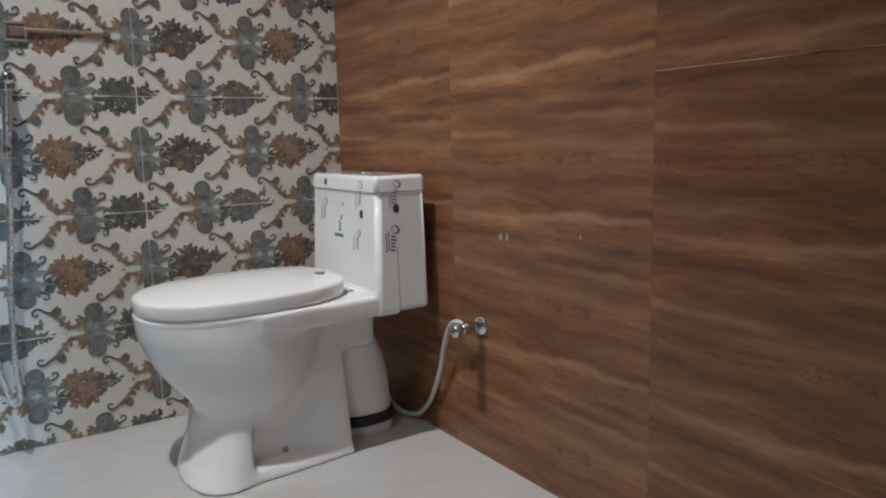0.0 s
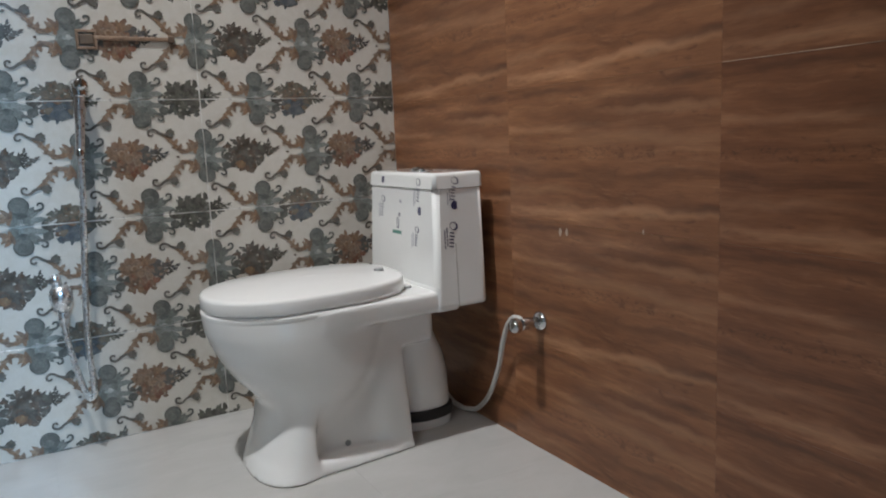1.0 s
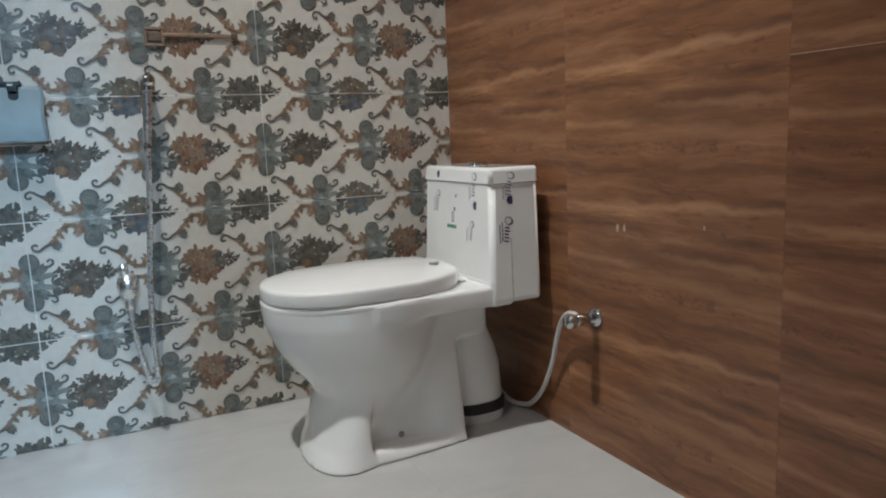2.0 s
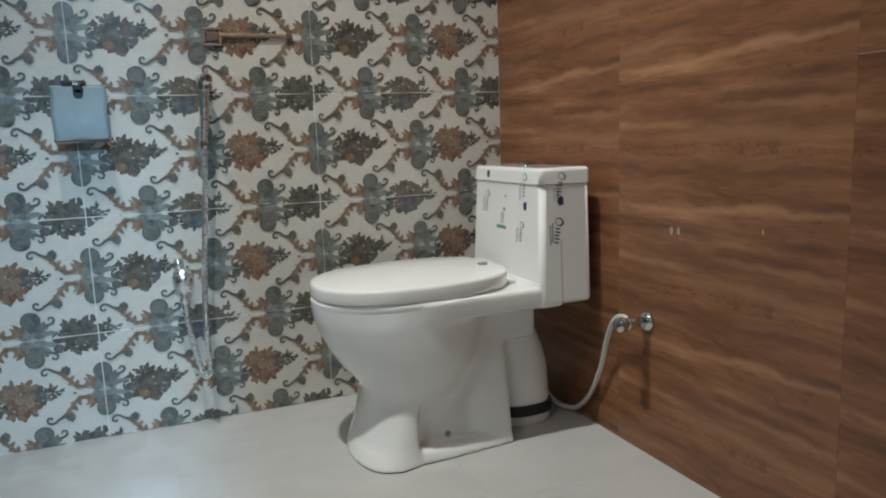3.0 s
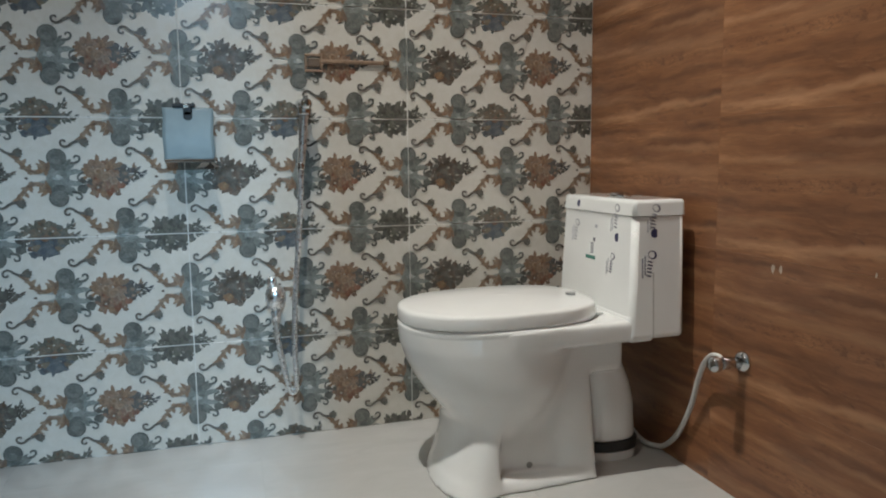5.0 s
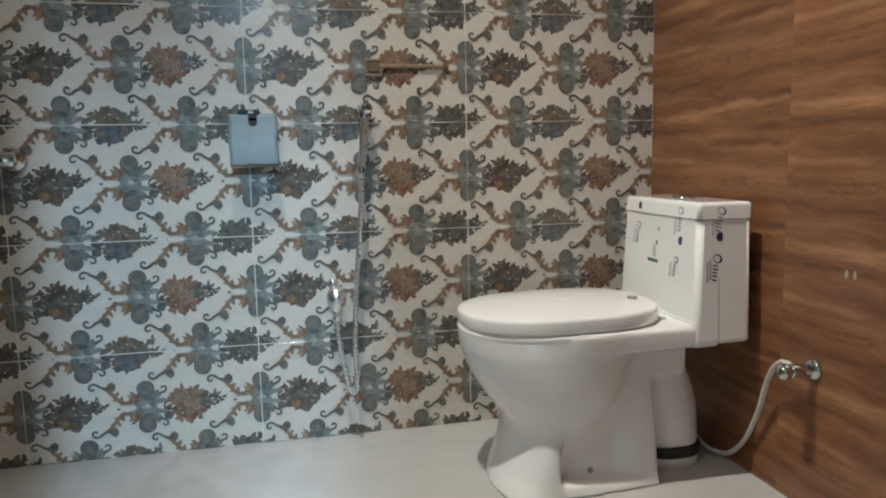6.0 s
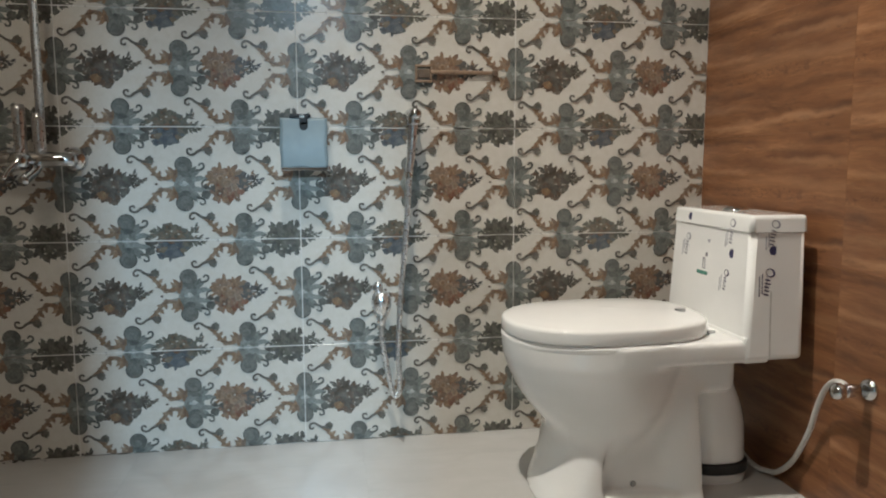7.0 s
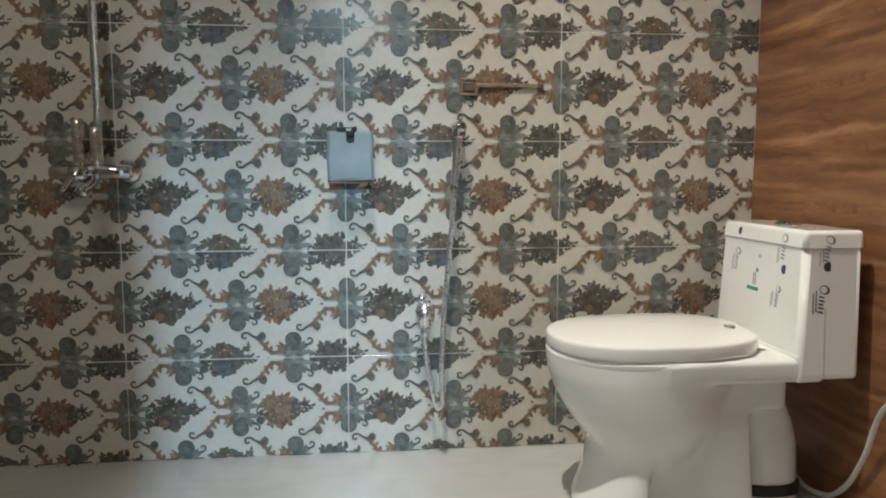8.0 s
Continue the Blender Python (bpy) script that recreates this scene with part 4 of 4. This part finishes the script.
    # rounded leaf and hook at the lower left
    out.append((3, disc(-51, -26, 11, 11, 12, 0.18, rng), SLATE_D))
    out.append((3, disc(-52, -8, 7, 7, 10, 0.2, rng), SOOT))
    for q in stroke([(-48, 12), (-56, 8), (-60, 0), (-58, -10)], 2.8, 1.8, 4):
        out.append((2, q, SLATE_D))


def tile_shapes():
    """All printed shapes of one 600 x 300 tile, in millimetres from its lower left corner."""
    rng = random.Random(7)
    vases, heads = [], {}
    vase(vases, rng)
    for k in "ABCD":
        heads[k] = []
        bouquet(heads[k], k, rng)
    shapes = []
    for u, v, k in ((0, 150, "A"), (150, 0, "C"), (150, 300, "C"), (300, 150, "B"), (450, 0, "D"), (450, 300, "D"), (600, 150, "A"), (-150, 0, "D"), (-150, 300, "D"), (750, 0, "C"), (750, 300, "C")):
        for n, (lay, pts, col) in enumerate(sorted(heads[k], key=lambda q: q[0])):
            shapes.append((n, [(x * 1.13 + u + 113, y * 1.06 + v) for x, y in pts], col))
        for n, (lay, pts, col) in enumerate(sorted(vases, key=lambda q: q[0])):
            shapes.append((n + len(heads[k]), [(x + u, y + v) for x, y in pts], col))
    return shapes


def clip(pts, lo, hi):
    for ax in (0, 1):
        for lim, sign in ((lo[ax], 1), (hi[ax], -1)):
            res = []
            for i, p in enumerate(pts):
                q = pts[i - 1]
                a, b = (q[ax] - lim) * sign, (p[ax] - lim) * sign
                if (a < 0) != (b < 0):
                    t = a / (a - b)
                    res.append((q[0] + (p[0] - q[0]) * t, q[1] + (p[1] - q[1]) * t))
                if b >= 0:
                    res.append(p)
            pts = res
            if len(pts) < 3:
                return []
    return pts


SHAPES = tile_shapes()
GAP = 0.0008


def printed_tile(lo, hi):
    """Meshes for a tile, or the cut of one between lo and hi (mm): the body and the print on its face."""
    a, b = (lo[0] / 1000 + GAP, lo[1] / 1000 + GAP), (hi[0] / 1000 - GAP, hi[1] / 1000 - GAP)
    bm = box((a[0], 0.0, a[1]), (b[0], 0.008, b[1]))
    bmesh.ops.bevel(bm, geom=[e for e in bm.edges if all(v.co.y < 0.001 for v in e.verts)], offset=0.0007, segments=1, affect="EDGES")
    body = bpy.data.meshes.new("tile")
    bm.to_mesh(body)
    bm.free()
    body.materials.append(CREAM)
    verts, faces, tints = [], [], []
    for n, (lay, pts, col) in enumerate(SHAPES):
        pts = clip(pts, (a[0] * 1000 + 0.8, a[1] * 1000 + 0.8), (b[0] * 1000 - 0.8, b[1] * 1000 - 0.8))
        if len(pts) < 3:
            continue
        if sum(p[0] * q[1] - p[1] * q[0] for p, q in zip(pts, pts[1:] + pts[:1])) < 0:
            pts = pts[::-1]
        y = -0.0001 - 0.000006 * lay
        faces.append(list(range(len(verts), len(verts) + len(pts))))
        verts += [(x / 1000, y, z / 1000) for x, z in pts]
        tints.append(col)
    ink = bpy.data.meshes.new("printed_pattern")
    ink.from_pydata(verts, [], faces)
    layer = ink.color_attributes.new("tint", "FLOAT_COLOR", "CORNER")
    flat = []
    rng = random.Random(11)
    for f, c in zip(ink.polygons, tints):
        for _ in range(f.loop_total):
            k = rng.uniform(0.62, 1.22)
            flat += [c[0] * k, c[1] * k, c[2] * k, 1.0]
    layer.data.foreach_set("color", flat)
    ink.materials.append(PRINT)
    return body, ink


cache = {}
c0 = math.floor((WEST - JX) / 0.6)
for ci in range(c0, 1):
    for ri in range(-1, 10):
        x0, z0 = JX + 0.6 * ci, JZ + 0.3 * ri
        lo = (max(0, (WEST - x0) * 1000), max(0, -z0 * 1000))
        hi = (min(600, -x0 * 1000), min(300, (TOP - z0) * 1000))
        if hi[0] - lo[0] < 5 or hi[1] - lo[1] < 5:
            continue
        key = tuple(round(v) for v in lo + hi)
        if key not in cache:
            cache[key] = printed_tile(lo, hi)
        at = pose(x0, 0, z0)
        t = part("tile", cache[key][0], CREAM, wall_north, at=at)
        part("printed_pattern", cache[key][1], PRINT, t)


# ---- the wood-look tiles and the floor tiles ----
def slab(lo, hi, axis):
    """A thin tile with its front edge broken; axis 'x': its face looks to -x, 'z': up."""
    if axis == "x":
        bm = box((0.0, lo[0] + GAP * 0.18, lo[1] + GAP * 0.18), (0.008, hi[0] - GAP * 0.18, hi[1] - GAP * 0.18))
        edges = [e for e in bm.edges if all(v.co.x < 0.001 for v in e.verts)]
    else:
        bm = box((lo[0] + GAP * 0.12, lo[1] + GAP * 0.12, -0.01), (hi[0] - GAP * 0.12, hi[1] - GAP * 0.12, 0.0))
        edges = [e for e in bm.edges if all(v.co.z > -0.001 for v in e.verts)]
    bmesh.ops.bevel(bm, geom=edges, offset=0.0002, segments=1, affect="EDGES")
    me = bpy.data.meshes.new("tile")
    bm.to_mesh(me)
    bm.free()
    return me


cache = {}
WY, WZ = -0.605, 0.257
for ci in range(0, 5):
    for ri in range(-1, 10):
        y0, z0 = WY * (ci + 1), WZ + 0.3 * ri
        lo = (max(0.0, SOUTH - y0), max(0.0, -z0))
        hi = (0.605, min(0.3, TOP - z0))
        if hi[0] - lo[0] < 0.01 or hi[1] - lo[1] < 0.01:
            continue
        key = tuple(round(v, 3) for v in lo + hi)
        if key not in cache:
            cache[key] = slab(lo, hi, "x")
        # third column darker: a tone step at the joint plus dimmer light painted in
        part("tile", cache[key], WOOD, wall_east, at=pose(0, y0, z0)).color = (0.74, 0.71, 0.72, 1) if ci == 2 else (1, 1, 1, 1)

# one joint drawn as a paler, slightly raised line
part("grout_line", box((-0.0008, -2.42, 0.8564), (0.003, -1.2105, 0.8575)), GROUT_SHINE, wall_east, "pale joint between wood-look tiles")

cache = {}
for ci in range(0, 5):
    for ri in range(0, 5):
        x0, y0 = -0.42 - 0.6 * ci, -0.16 - 0.6 * ri
        lo = (max(0.0, WEST - x0), max(0.0, SOUTH - y0))
        hi = (min(0.6, -x0), min(0.6, -y0))
        if hi[0] - lo[0] < 0.01 or hi[1] - lo[1] < 0.01:
            continue
        key = tuple(round(v, 3) for v in lo + hi)
        if key not in cache:
            cache[key] = slab(lo, hi, "z")
        part("tile", cache[key], FLOOR, floor, at=pose(x0, y0, 0))
